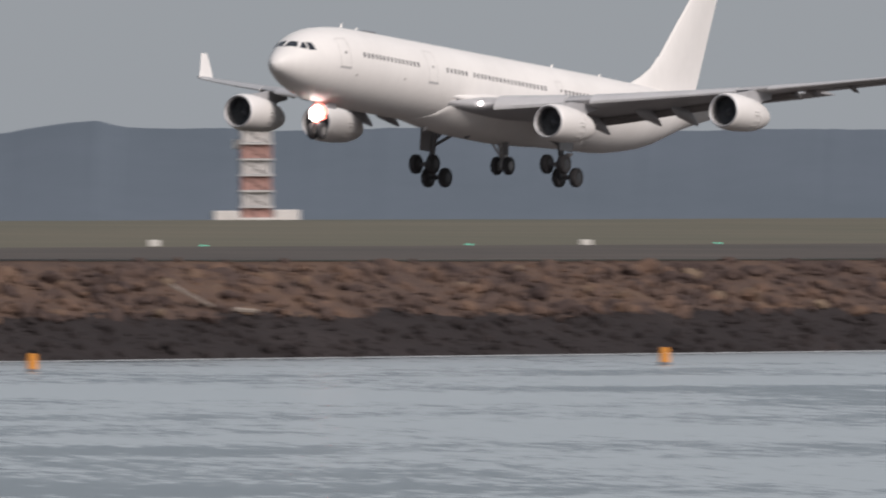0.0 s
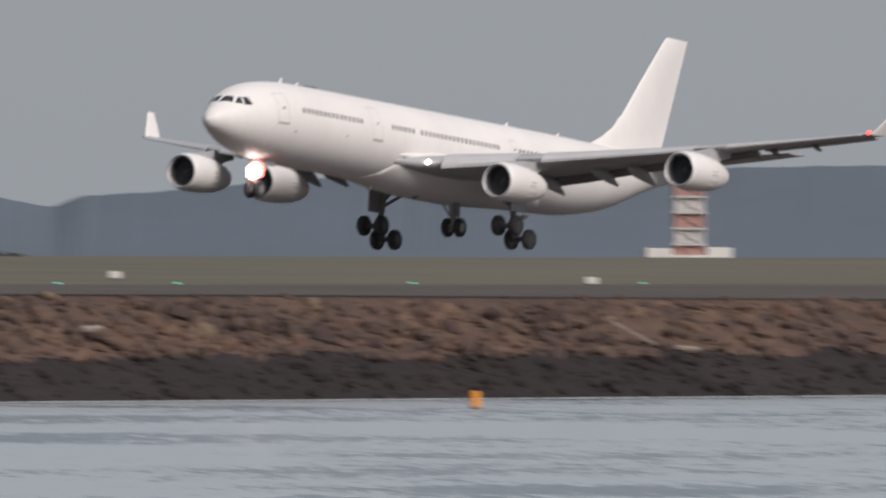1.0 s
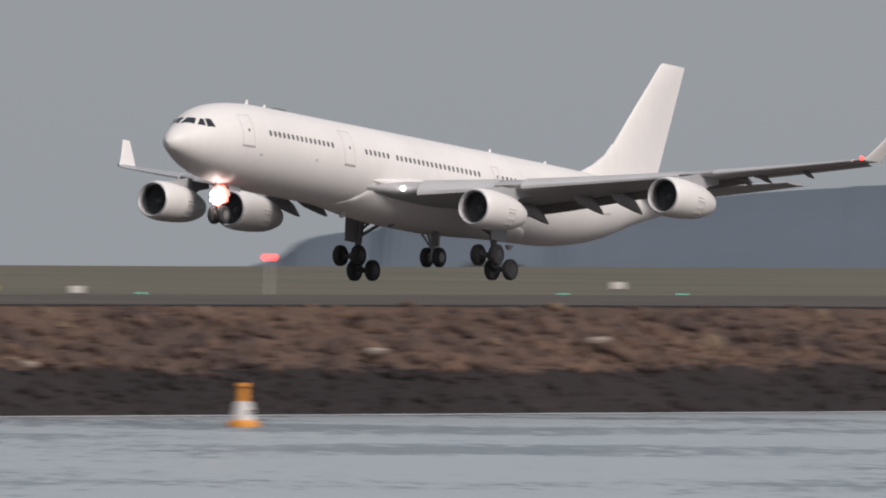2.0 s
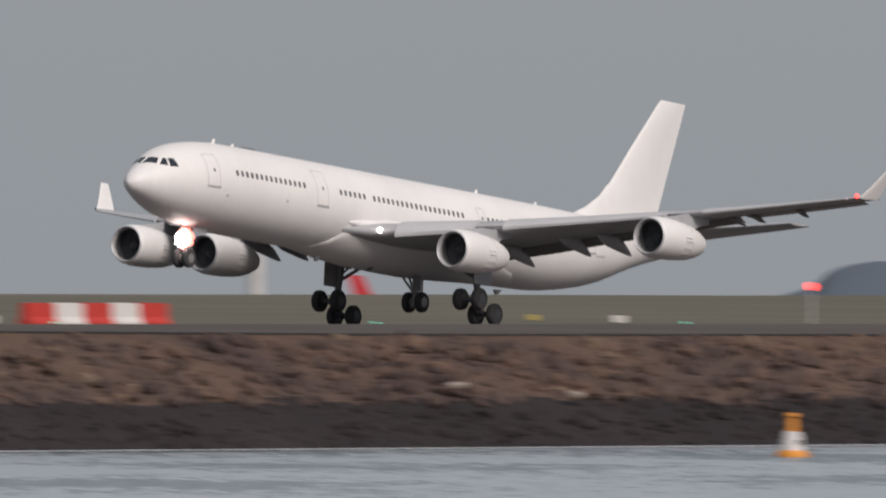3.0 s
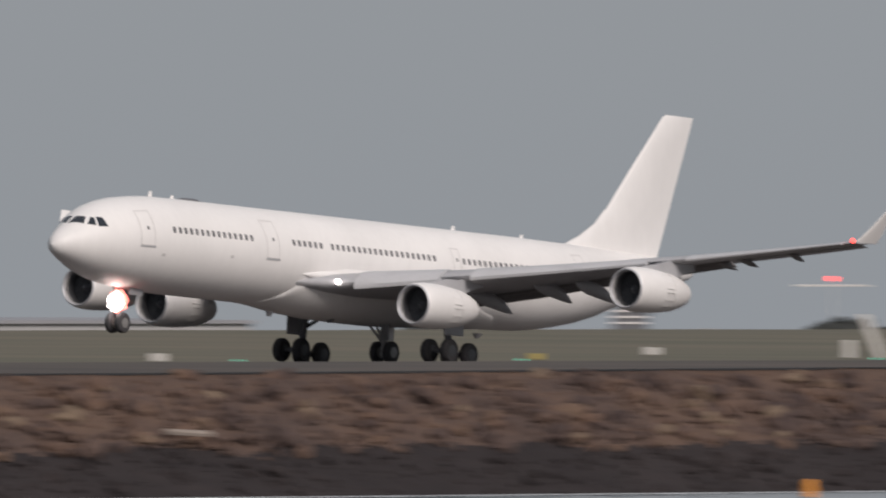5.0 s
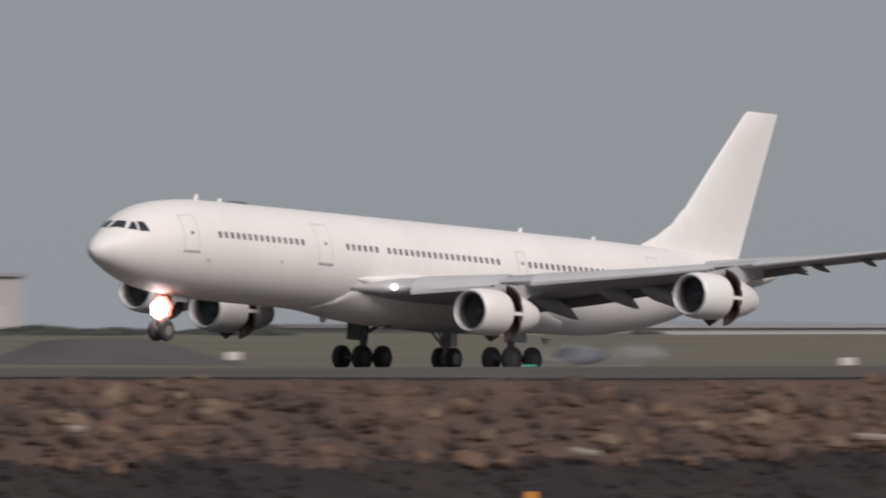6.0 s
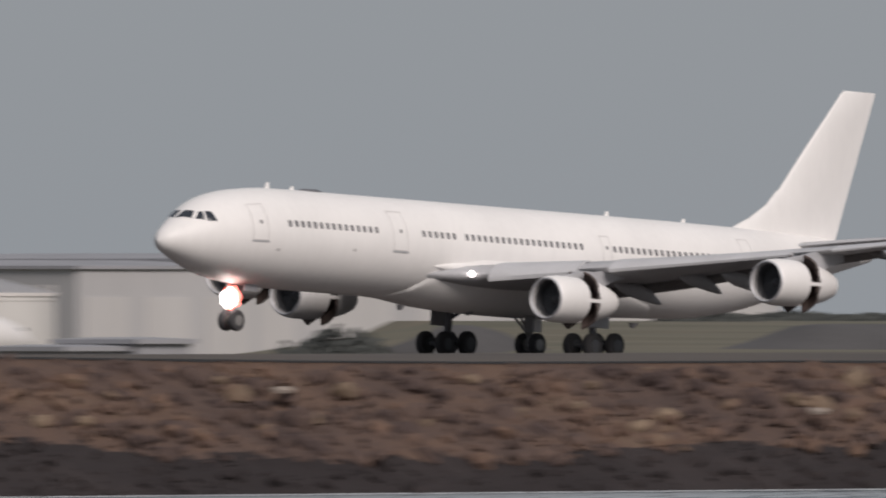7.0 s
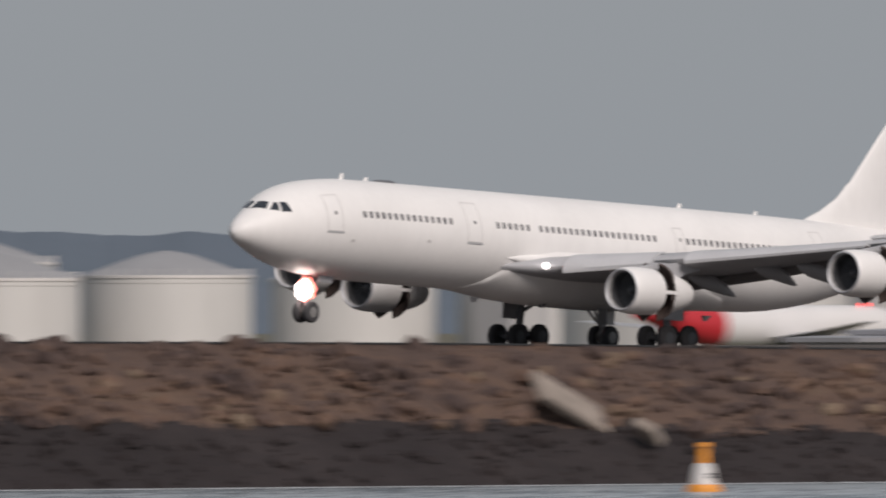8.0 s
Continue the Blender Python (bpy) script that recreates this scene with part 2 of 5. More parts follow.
def loft(rings, cap=True, closed=True, bm=None):
    bm = bm or bmesh.new()
    rows = [[bm.verts.new(p) for p in r] for r in rings]
    n = len(rows[0])
    for a, b in zip(rows, rows[1:]):
        for i in range(n if closed else n - 1):
            j = (i + 1) % n
            bm.faces.new((a[i], a[j], b[j], b[i]))
    if cap and closed:
        bm.faces.new(rows[0])
        bm.faces.new(rows[-1])
    return bm


def ring_x(x, y, z, ry, rz, n=24, a0=0.0):
    return [(x, y + ry * math.cos(a0 + 2 * math.pi * i / n), z + rz * math.sin(a0 + 2 * math.pi * i / n)) for i in range(n)]


def ring_z(x, y, z, r, n=16):
    return [(x + r * math.cos(2 * math.pi * i / n), y + r * math.sin(2 * math.pi * i / n), z) for i in range(n)]


def ring_y(x, y, z, r, n=24):
    return [(x + r * math.cos(2 * math.pi * i / n), y, z + r * math.sin(2 * math.pi * i / n)) for i in range(n)]


def box(x0, x1, y0, y1, z0, z1, bm=None, bevel=0.0):
    own = bmesh.new()
    bmesh.ops.create_cube(own, size=1)
    for v in own.verts:
        v.co = (x0 + (v.co.x + 0.5) * (x1 - x0), y0 + (v.co.y + 0.5) * (y1 - y0), z0 + (v.co.z + 0.5) * (z1 - z0))
    if bevel:
        bmesh.ops.bevel(own, geom=own.edges[:], offset=bevel, segments=1, affect="EDGES")
    if bm is None:
        return own
    tmp = bpy.data.meshes.new("tmp")
    own.to_mesh(tmp)
    own.free()
    bm.from_mesh(tmp)
    bpy.data.meshes.remove(tmp)
    return bm


def tube(p, q, r, n=10, r2=None, bm=None):
    p, q = Vector(p), Vector(q)
    turn = (q - p).to_track_quat("Z", "Y").to_matrix()
    ra, rb = r, r if r2 is None else r2
    circ = [(math.cos(2 * math.pi * i / n), math.sin(2 * math.pi * i / n)) for i in range(n)]
    return loft([[p + turn @ Vector((c * ra, s * ra, 0)) for c, s in circ], [q + turn @ Vector((c * rb, s * rb, 0)) for c, s in circ]], bm=bm)


def curve_at(table, x):
    """Smooth value of a short table of (x, values...) at x."""
    xs = [r[0] for r in table]
    k = max(0, min(len(xs) - 2, sum(1 for v in xs if v <= x) - 1))
    u = (x - xs[k]) / (xs[k + 1] - xs[k])
    u = max(0.0, min(1.0, u))
    out = []
    for c in range(1, len(table[0])):
        p1, p2 = table[k][c], table[k + 1][c]
        h = xs[k + 1] - xs[k]
        m1 = (p2 - table[k - 1][c]) / (xs[k + 1] - xs[k - 1]) if k else (p2 - p1) / h
        m2 = (table[k + 2][c] - p1) / (xs[k + 2] - xs[k]) if k + 2 < len(xs) else (p2 - p1) / h
        out.append((2 * u**3 - 3 * u**2 + 1) * p1 + (u**3 - 2 * u**2 + u) * h * m1 + (-2 * u**3 + 3 * u**2) * p2 + (u**3 - u**2) * h * m2)
    return out


# ---- the landing airliner: local x runs aft from 32 m behind the nose, y to starboard, z up from the hull's axis ----
S0 = 32.0
HULL = ((0.0, 0.03, -0.65), (0.25, 0.45, -0.61), (0.8, 0.82, -0.52), (1.8, 1.34, -0.38), (3.0, 1.92, -0.20), (4.5, 2.36, -0.12),
        (6.2, 2.60, -0.07), (8.5, 2.78, -0.05), (11.0, 2.81, -0.05), (20.0, 2.81, -0.05), (41.0, 2.81, -0.05), (45.5, 2.77, -0.02), (49.0, 2.55, 0.17),
        (52.5, 2.18, 0.50), (56.8, 1.42, 1.14), (60.5, 0.85, 1.55), (63.0, 0.42, 1.74), (63.5, 0.2, 1.78))


def hull_point(s, angle, proud=0.0):
    """angle: degrees up from the horizontal on the port side."""
    r, z = curve_at(HULL, s)
    a = radians(angle)
    return Vector((s - S0, -(r + proud) * math.cos(a), z + (r + proud) * math.sin(a)))


def patch(corners, proud=0.012, n=5):
    """A curved pane lying on the port side of the hull between four (s, angle) corners."""
    bm = bmesh.new()
    (s0, a0), (s1, a1), (s2, a2), (s3, a3) = corners
    grid = []
    for i in range(n + 1):
        u = i / n
        row = []
        for j in range(n + 1):
            v = j / n
            s = (s0 * (1 - u) + s1 * u) * (1 - v) + (s3 * (1 - u) + s2 * u) * v
            a = (a0 * (1 - u) + a1 * u) * (1 - v) + (a3 * (1 - u) + a2 * u) * v
            edge = i in (0, n) or j in (0, n)
            row.append(bm.verts.new(hull_point(s, a, proud - (0.02 if edge and n > 2 else 0))))
        grid.append(row)
    for i in range(n):
        for j in range(n):
            bm.faces.new((grid[i][j], grid[i + 1][j], grid[i + 1][j + 1], grid[i][j + 1]))
    return bm


def oval_pane(s, angle, w, h):
    bm = bmesh.new()
    r, _ = curve_at(HULL, s)
    ring = ((-1, -0.6), (-0.6, -1), (0.6, -1), (1, -0.6), (1, 0.6), (0.6, 1), (-0.6, 1), (-1, 0.6))
    top = [bm.verts.new(hull_point(s + w * a, angle + math.degrees(h * b / r), 0.012)) for a, b in ring]
    low = [bm.verts.new(hull_point(s + w * a * 1.15, angle + math.degrees(h * b * 1.15 / r), -0.01)) for a, b in ring]
    bm.faces.new(top)
    for i in range(8):
        bm.faces.new((top[i], top[(i + 1) % 8], low[(i + 1) % 8], low[i]))
    return bm


def mirrored(bm):
    for v in bm.verts:
        v.co.y = -v.co.y
    return bm


def side_parts(name, make, material, parent, label=""):
    a = part(name, make(), material, parent, label)
    b = part(name, mirrored(make()), material, parent, label)
    return a, b


def wing_le(y):
    return 23.36 + 0.609 * (y - 3.6) if y > 3.6 else 23.36 - 2.3 * (3.6 - y)


def wing_te(y):
    return curve_at(((2.0, 34.9), (9.8, 35.9), (20.0, 38.8), (29.4, 41.6)), y)[0]


def wing_z(y):
    return -1.33 + 0.10 * (y - 3.76) + 0.00135 * (y - 3.76) ** 2


def wing_droop(y):
    """Washout: the trailing edge lies low at the root and high at the tip."""
    return 0.02 if y < 9 else 0.02 - 0.075 * min(1.0, (y - 9) / 12)


FOIL = ((1.0, 0.0), (0.85, 0.18), (0.65, 0.40), (0.45, 0.56), (0.28, 0.60), (0.14, 0.50), (0.05, 0.30), (0.01, 0.12), (0.0, 0.0),
        (0.015, -0.14), (0.06, -0.26), (0.18, -0.38), (0.36, -0.42), (0.55, -0.34), (0.75, -0.14), (0.9, -0.03))


def foil_ring(le, te, y, z, thick, droop=0.0, c0=0.0, c1=1.0):
    chord = te - le
    pts = []
    for c, t in FOIL:
        c = min(max(c, c0), c1)
        pts.append((le + c * chord - S0, y, z + t * thick * chord - droop * chord * c))
    return pts


def build_wing(plane, side):
    rings = []
    for y in (2.3, 2.7, 3.1, 3.6, 4.4, 6.0, 8.0, 9.8, 13.0, 16.5, 20.0, 24.0, 27.5, 29.2):
        le, te = wing_le(y), wing_te(y)
        rings.append(foil_ring(le, te, side * y, wing_z(y), (0.125 - 0.0017 * y if y > 3.5 else 0.06 + 0.045 * max(0, y - 2.2)), droop=wing_droop(y)))
    wing = part("wing", loft(rings), M_GREY, plane, "grey swept wing with slats and flaps out", smooth=50)
    # slats: light bands along the leading edge, drooped a little
    for y0, y1 in ((4.4, 8.6), (10.2, 18.9), (20.9, 28.6)):
        rs = []
        for k in range(7):
            y = y0 + (y1 - y0) * k / 6
            le, te = wing_le(y), wing_te(y)
            c = 0.16 * (te - le) if y > 12 else 1.25
            t = (0.125 - 0.0012 * y) * (te - le)
            x, z = le - S0, wing_z(y)
            rs.append([(x + c * 0.95, side * y, z + 0.52 * t), (x + c * 0.4, side * y, z + 0.44 * t), (x - 0.05, side * y, z + 0.15 * t),
                       (x - 0.28, side * y, z - 0.14 * t), (x - 0.22, side * y, z - 0.32 * t), (x + 0.08, side * y, z - 0.22 * t), (x + 0.25, side * y, z + 0.1 * t), (x + c * 0.5, side * y, z + 0.36 * t)])
        part("slat", loft(rs), M_SLAT, wing, "light grey extended slat", smooth=40)
    # flaps, drawn out and down
    for y0, y1, ch in ((3.3, 10.0, 1.7), (9.9, 20.4, 1.4)):
        rs = []
        for k in range(5):
            y = y0 + (y1 - y0) * k / 4
            x, z = wing_te(y) - S0 - 0.45, wing_z(y) - wing_droop(y) * (wing_te(y) - wing_le(y)) - 0.02
            c = ch * (1 - 0.15 * k / 4)
            a = radians(14)
            prof = ((0, 0.0), (0.12, 0.11), (0.4, 0.12), (1.0, 0.0), (0.45, -0.07), (0.1, -0.09))
            rs.append([(x + c * (u * math.cos(a) + w * math.sin(a)), side * y, z + c * (w * math.cos(a) - u * math.sin(a))) for u, w in prof])
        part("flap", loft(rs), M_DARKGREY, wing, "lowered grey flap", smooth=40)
    rs = []
    for k in range(4):
        y = 20.9 + 7.3 * k / 3
        x, z = wing_te(y) - S0 - 0.25, wing_z(y) - wing_droop(y) * (wing_te(y) - wing_le(y)) - 0.03
        rs.append([(x, side * y, z + 0.07), (x + 0.8, side * y, z - 0.1), (x, side * y, z - 0.07)])
    part("aileron", loft(rs), M_GREY, wing)
    # flap track fairings
    for y, ln, dz0 in ((7.0, 4.3, 0.0), (10.8, 4.1, 0.25), (13.4, 4.0, 0.0)):
        x0, z0 = wing_te(y) - S0 - ln * 0.9, wing_z(y) - 0.55 + dz0
        rs = []
        for u, r, dz in ((0, 0.03, 0.1), (0.1, 0.2, 0.0), (0.3, 0.34, -0.12), (0.55, 0.38, -0.22), (0.75, 0.31, -0.42), (0.92, 0.15, -0.68), (1.0, 0.03, -0.8)):
            rs.append(ring_x(x0 + u * ln, side * y, z0 + dz, r * 0.75, r * 1.15, 12))
        part("flap_track_fairing", loft(rs), M_GREY, wing, smooth=50)
    # small hinge fairings where the flap ends
    for y, ln in ((20.3, 2.2), (21.6, 1.9), (24.4, 1.5)):
        x0, z0 = wing_te(y) - S0 - ln * 0.6, wing_z(y) - wing_droop(y) * (wing_te(y) - wing_le(y)) - 0.16
        rs = [ring_x(x0 + u * ln, side * y, z0 - dz, r * 0.7, r, 10) for u, r, dz in ((0, 0.03, 0.0), (0.2, 0.15, 0.03), (0.55, 0.19, 0.12), (0.85, 0.10, 0.24), (1.0, 0.03, 0.30))]
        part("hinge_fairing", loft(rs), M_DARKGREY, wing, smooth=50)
    # winglet
    rs = []
    for u in (0, 0.25, 0.6, 1.0):
        y = 29.15 + 0.95 * (u * 0.85 + 0.15 * u * u)
        z = wing_z(29.2) + 0.02 + 1.95 * u ** 1.15
        le, ch = wing_le(29.2) + 0.1 + 1.75 * u, 2.1 - 1.25 * u
        rs.append([(le - S0 + c * ch, side * (y + 0.9 * t * 0.11), z) for c, t in FOIL])
    part("winglet", loft(rs), M_WHITE, wing, "white upright winglet", smooth=50)
    tip = bmesh.new()
    bmesh.ops.create_uvsphere(tip, u_segments=10, v_segments=6, radius=0.15 if side < 0 else 0.06)
    part("position_light", tip, M_REDLAMP if side < 0 else M_GLASS, wing, "red wingtip light" if side < 0 else "unlit wingtip light",
         at=pose(wing_le(29.0) - S0 + 0.05, side * 29.1, wing_z(29.1) + 0.1))
    rl = bmesh.new()
    bmesh.ops.create_uvsphere(rl, u_segments=12, v_segments=8, radius=0.18)
    part("wing_root_light", rl, M_LAMP2, wing, "lit white wing-root landing light", at=pose(23.10 - S0, side * 3.62, -1.31))
    return wing


def build_engine(plane, side, y, s_in, z):
    x0 = s_in - S0
    # outer cowl, from lip to the reverser gap
    prof = ((0.0, 1.11), (0.06, 1.19), (0.35, 1.27), (0.9, 1.325), (1.6, 1.32), (2.45, 1.285))
    rs = [ring_x(x0 + a, side * y, z, r, r, 36) for a, r in prof]
    inner = ((2.45, 1.14), (1.5, 1.08), (1.0, 1.03), (0.35, 1.02), (0.08, 1.06), (0.0, 1.11))
    rs += [ring_x(x0 + a, side * y, z, r, r, 36) for a, r in inner]
    eng = part("engine_cowl", loft(rs, cap=False), M_WHITE, plane, "white engine cowl with bare metal lip", smooth=40)
    lip = [(0.05, 1.16), (-0.01, 1.13), (-0.03, 1.09), (0.0, 1.05), (0.12, 1.02), (0.2, 1.025), (0.2, 1.05), (0.1, 1.17)]
    part("inlet_lip", loft([ring_x(x0 + a, side * y, z, r + 0.02, r + 0.02, 36) for a, r in lip], cap=False), M_METAL, eng, "bare metal inlet lip", smooth=60)
    part("inlet_duct", loft([ring_x(x0 + a, side * y, z, r, r, 36) for a, r in ((0.22, 1.03), (0.6, 1.005), (1.05, 1.005))], cap=False), M_FAN, eng)
    fan = loft([ring_x(x0 + 1.0, side * y, z, 1.01, 1.01, 24), ring_x(x0 + 1.06, side * y, z, 1.01, 1.01, 24)])
    disc = part("fan", fan, M_FAN, eng, "dark engine fan")
    for k in range(20):
        a = 2 * math.pi * k / 20
        c, s = math.cos(a), math.sin(a)
        part("fan_blade", tube((x0 + 0.96, side * y + 0.25 * c, z + 0.25 * s), (x0 + 0.96, side * y + 0.98 * c, z + 0.98 * s), 0.035, 4), M_FAN, disc)
    part("spinner", loft([ring_x(x0 + 0.55, side * y, z, 0.01, 0.01, 12), ring_x(x0 + 0.72, side * y, z, 0.14, 0.14, 12), ring_x(x0 + 1.0, side * y, z, 0.26, 0.26, 12)]), M_STEEL, eng, smooth=50)
    part("engine_core", loft([ring_x(x0 + a, side * y, z, r, r, 24) for a, r in ((2.2, 0.86), (3.6, 0.86))]), M_REV, eng, "dark core inside the thrust reverser")
    aft = ((3.42, 1.19), (3.43, 1.20), (4.2, 1.10), (5.0, 0.90), (5.6, 0.68), (5.6, 0.62), (4.6, 0.5), (3.6, 0.8), (3.42, 1.0))
    part("exhaust_nozzle", loft([ring_x(x0 + a, side * y, z, r, r, 36) for a, r in aft], cap=False), M_WHITE, eng, smooth=40)
    # four beams between the reverser doors
    for k in range(4):
        a = radians(90 * k)
        c, s = math.cos(a), math.sin(a)
        bm = bmesh.new()
        rr = []
        for xx, r in ((2.43, 1.285), (3.45, 1.19)):
            rr.append([(x0 + xx, side * y + (r * c - 0.1 * s * q) - 0.0, z + r * s + 0.1 * c * q) for q in (-1, 1)] +
                      [(x0 + xx, side * y + ((r - 0.25) * c - 0.1 * s * q), z + (r - 0.25) * s + 0.1 * c * q) for q in (1, -1)])
        part("reverser_beam", loft(rr, bm=bm), M_WHITE, eng)
    doors = []
    for k in range(4):
        mid = 45 + 90 * k
        hinge_a = radians(mid)
        rh = 1.0
        hx, hy, hz = x0 + 3.15, side * y + rh * math.cos(hinge_a), z + rh * math.sin(hinge_a)
        # door geometry in a frame whose x runs aft and whose z points outward
        bm = bmesh.new()
        outer, inn = [], []
        for xx, r in ((2.46, 1.283), (2.9, 1.245), (3.41, 1.192)):
            outer.append([bm.verts.new((xx - 3.15, r * math.sin(radians(d)), r * math.cos(radians(d)) - rh)) for d in (-39, -20, 0, 20, 39)])
            inn.append([bm.verts.new((xx - 3.15, (r - 0.1) * math.sin(radians(d)), (r - 0.1) * math.cos(radians(d)) - rh)) for d in (-39, -20, 0, 20, 39)])
        for g, mi in ((outer, 0), (inn, 1)):
            for a, b in zip(g, g[1:]):
                for i in range(4):
                    bm.faces.new((a[i], a[i + 1], b[i + 1], b[i])).material_index = mi
        edge_o = outer[0] + [outer[1][4]] + outer[2][::-1] + [outer[1][0]]
        edge_i = inn[0] + [inn[1][4]] + inn[2][::-1] + [inn[1][0]]
        for i in range(len(edge_o)):
            j = (i + 1) % len(edge_o)
            bm.faces.new((edge_o[i], edge_o[j], edge_i[j], edge_i[i])).material_index = 1
        zo = Vector((0, math.cos(hinge_a), math.sin(hinge_a)))
        xo = Vector((1, 0, 0))
        yo = zo.cross(xo)
        rot = Matrix((xo, yo, zo)).transposed().to_4x4()
        closed = Matrix.Translation((hx, hy, hz)) @ rot
        d = part("reverser_door", bm, (M_WHITE, M_REV), eng, "pivoting thrust reverser door with dark inner face", at=closed)
        doors.append((d, closed))
    # pylon
    yz = wing_z(y)
    rs = []
    for u in range(6):
        x = x0 + 0.9 + u * 1.15
        top = max(z + 1.2, yz - 0.35 + (0.35 if x > wing_le(y) - S0 else 0.1)) if u > 1 else z + 1.25 + 0.2 * u
        low = z + 1.0 - 0.12 * u if u < 4 else z + 0.9 + 0.25 * (u - 3)
        w = 0.16 if u else 0.03
        rs.append([(x, side * y - w, low), (x, side * y + w, low), (x, side * y + w * 0.8, max(top, low + 0.1)), (x, side * y - w * 0.8, max(top, low + 0.1))])
    part("pylon", loft(rs), M_GREY, eng, "grey engine pylon")
    return doors


def wheel_bm(y, r, w):
    prof = ((r * 0.55, -w * 0.5), (r * 0.86, -w * 0.5), (r * 0.97, -w * 0.36), (r, -w * 0.15), (r, w * 0.15), (r * 0.97, w * 0.36), (r * 0.86, w * 0.5), (r * 0.55, w * 0.5))
    return loft([ring_y(0, y + q, 0, a, 24) for a, q in prof], cap=True)


def hub_bm(y, r, w):
    bm = loft([ring_y(0, y + q, 0, a, 16) for a, q in ((r * 0.2, -w * 0.56), (r * 0.5, -w * 0.53), (r * 0.5, w * 0.53), (r * 0.2, w * 0.56))])
    return bm


def add_wheel(parent, x, y, z, r, w):
    t = part("wheel", wheel_bm(0, r, w), M_TYRE, parent, "black rubber tyre", smooth=40, at=pose(x, y, z))
    return t


# Ragged outline of the landing light's added glare disc.
GLOW = [(2 * math.pi * k / 24, 1 + 0.32 * noise.noise(Vector((k * 0.9, 2.7, 0)))) for k in range(24)]


def build_airliner():
    plane = thing("airliner", "plain white four-engined airliner landing with gear and flaps down", "airliner")
    svals = [0.0, 0.12, 0.25, 0.5, 0.8, 1.2, 1.8, 2.4, 3.0, 3.7, 4.5, 5.4, 6.2, 7.2, 8.5] + [8.5 + 2.5 * k for k in range(1, 14)] + [42.5, 44, 45.5, 47, 49, 51, 53, 55, 57, 59, 60.5, 62, 63, 63.5]
    rings = []
    for s in svals:
        r, z = curve_at(HULL, s)
        rings.append(ring_x(s - S0, 0, z, r, r, 48))
    hull = part("fuselage", loft(rings), M_WHITE, plane, "plain white fuselage", smooth=60)
    # belly fairing: a skin wrapped round the lower hull, deepest under the wing
    rs = []
    for s, top, side_p, low_p in ((18.4, -80, 0.02, 0.02), (19.3, -64, 0.05, 0.06), (20.2, -46, 0.09, 0.14), (21.2, -26, 0.13, 0.26), (22.4, -14, 0.19, 0.38), (25.0, -7, 0.28, 0.52), (28, -6, 0.32, 0.57),
                                  (31, -6, 0.32, 0.57), (33, -7, 0.28, 0.50), (35.5, -14, 0.12, 0.38), (38, -28, 0.03, 0.22), (41, -48, 0.0, 0.09), (44.5, -80, 0.0, 0.0)):
        r, zc = curve_at(HULL, s)
        span = [top + (-180 - 2 * top) * k / 28 for k in range(29)]
        ring = []
        for k, d in enumerate(span):
            a = radians(d)
            p = side_p + (low_p - side_p) * abs(math.sin(a)) ** 2
            rim = min(k, 28 - k)
            p = -0.03 if rim == 0 else p * (0.55 if rim == 1 else 0.9 if rim == 2 else 1.0)
            ring.append((s - S0, (r + p) * math.cos(a), zc + (r + p) * math.sin(a)))
        for k in range(6, 23, 4):
            a = radians(span[28 - k])
            ring.append((s - S0, r * 0.8 * math.cos(a), zc + r * 0.8 * math.sin(a)))
        rs.append(ring)
    part("belly_fairing", loft(rs), M_WHITE, plane, "white wing-root and belly fairing", smooth=50)
    for side in (-1, 1):
        rs = [ring_x(s - S0, side * 2.62, -0.98 + 0.02 * (s - 22), w, h, 16) for s, w, h in ((20.9, 0.03, 0.03), (21.6, 0.14, 0.16), (22.6, 0.22, 0.26), (24.5, 0.30, 0.32), (28, 0.34, 0.33), (32, 0.30, 0.30), (35.5, 0.17, 0.17), (37, 0.03, 0.03))]
        part("wing_root_fillet", loft(rs), M_WHITE, plane, smooth=60)
    # fin and tailplane
    fin = []
    for z, le, te, th in ((1.9, 49.4, 59.75, 0.10), (2.75, 50.6, 60.06, 0.10), (3.3, 52.0, 60.26, 0.10), (4.1, 53.45, 60.56, 0.10), (4.94, 54.36, 60.87, 0.10), (5.06, 54.6, 60.91, 0.10), (7.5, 56.82, 61.81, 0.095), (9.5, 58.7, 62.55, 0.09), (10.85, 59.95, 63.05, 0.085), (11.05, 60.25, 63.1, 0.03)):
        fin.append([(le + c * (te - le) - S0, math.copysign(min(abs(t), 0.5), t) * th * (te - le), z) for c, t in FOIL])
    part("tail_fin", loft(fin), M_WHITE, plane, "tall white tail fin", smooth=50)
    for side in (-1, 1):
        rs = []
        for y, le, te, z in ((0.6, 54.2, 61.2, 1.75), (3.5, 56.6, 62.0, 2.2), (7, 59.5, 63.1, 2.7), (9.5, 61.6, 63.95, 3.1)):
            rs.append([(le + c * (te - le) - S0, side * y, z + t * 0.085 * (te - le)) for c, t in FOIL])
        part("tailplane", loft(rs), M_GREY, plane, "grey tailplane", smooth=50)
    for side in (-1, 1):
        build_wing(plane, side)
    doors = []
    for side in (-1, 1):
        doors += build_engine(plane, side, 9.51, 22.52, -2.63)
        doors += build_engine(plane, side, 19.92, 29.16, -1.25)
    # cockpit glazing
    for corners in (((1.97, 45), (2.40, 33), (2.53, 52), (2.40, 57)), ((2.49, 29.8), (3.03, 24), (2.93, 44.5), (2.63, 51))):
        side_parts("cockpit_window", lambda: patch(corners, 0.025), M_GLASS, plane, "dark cockpit window")
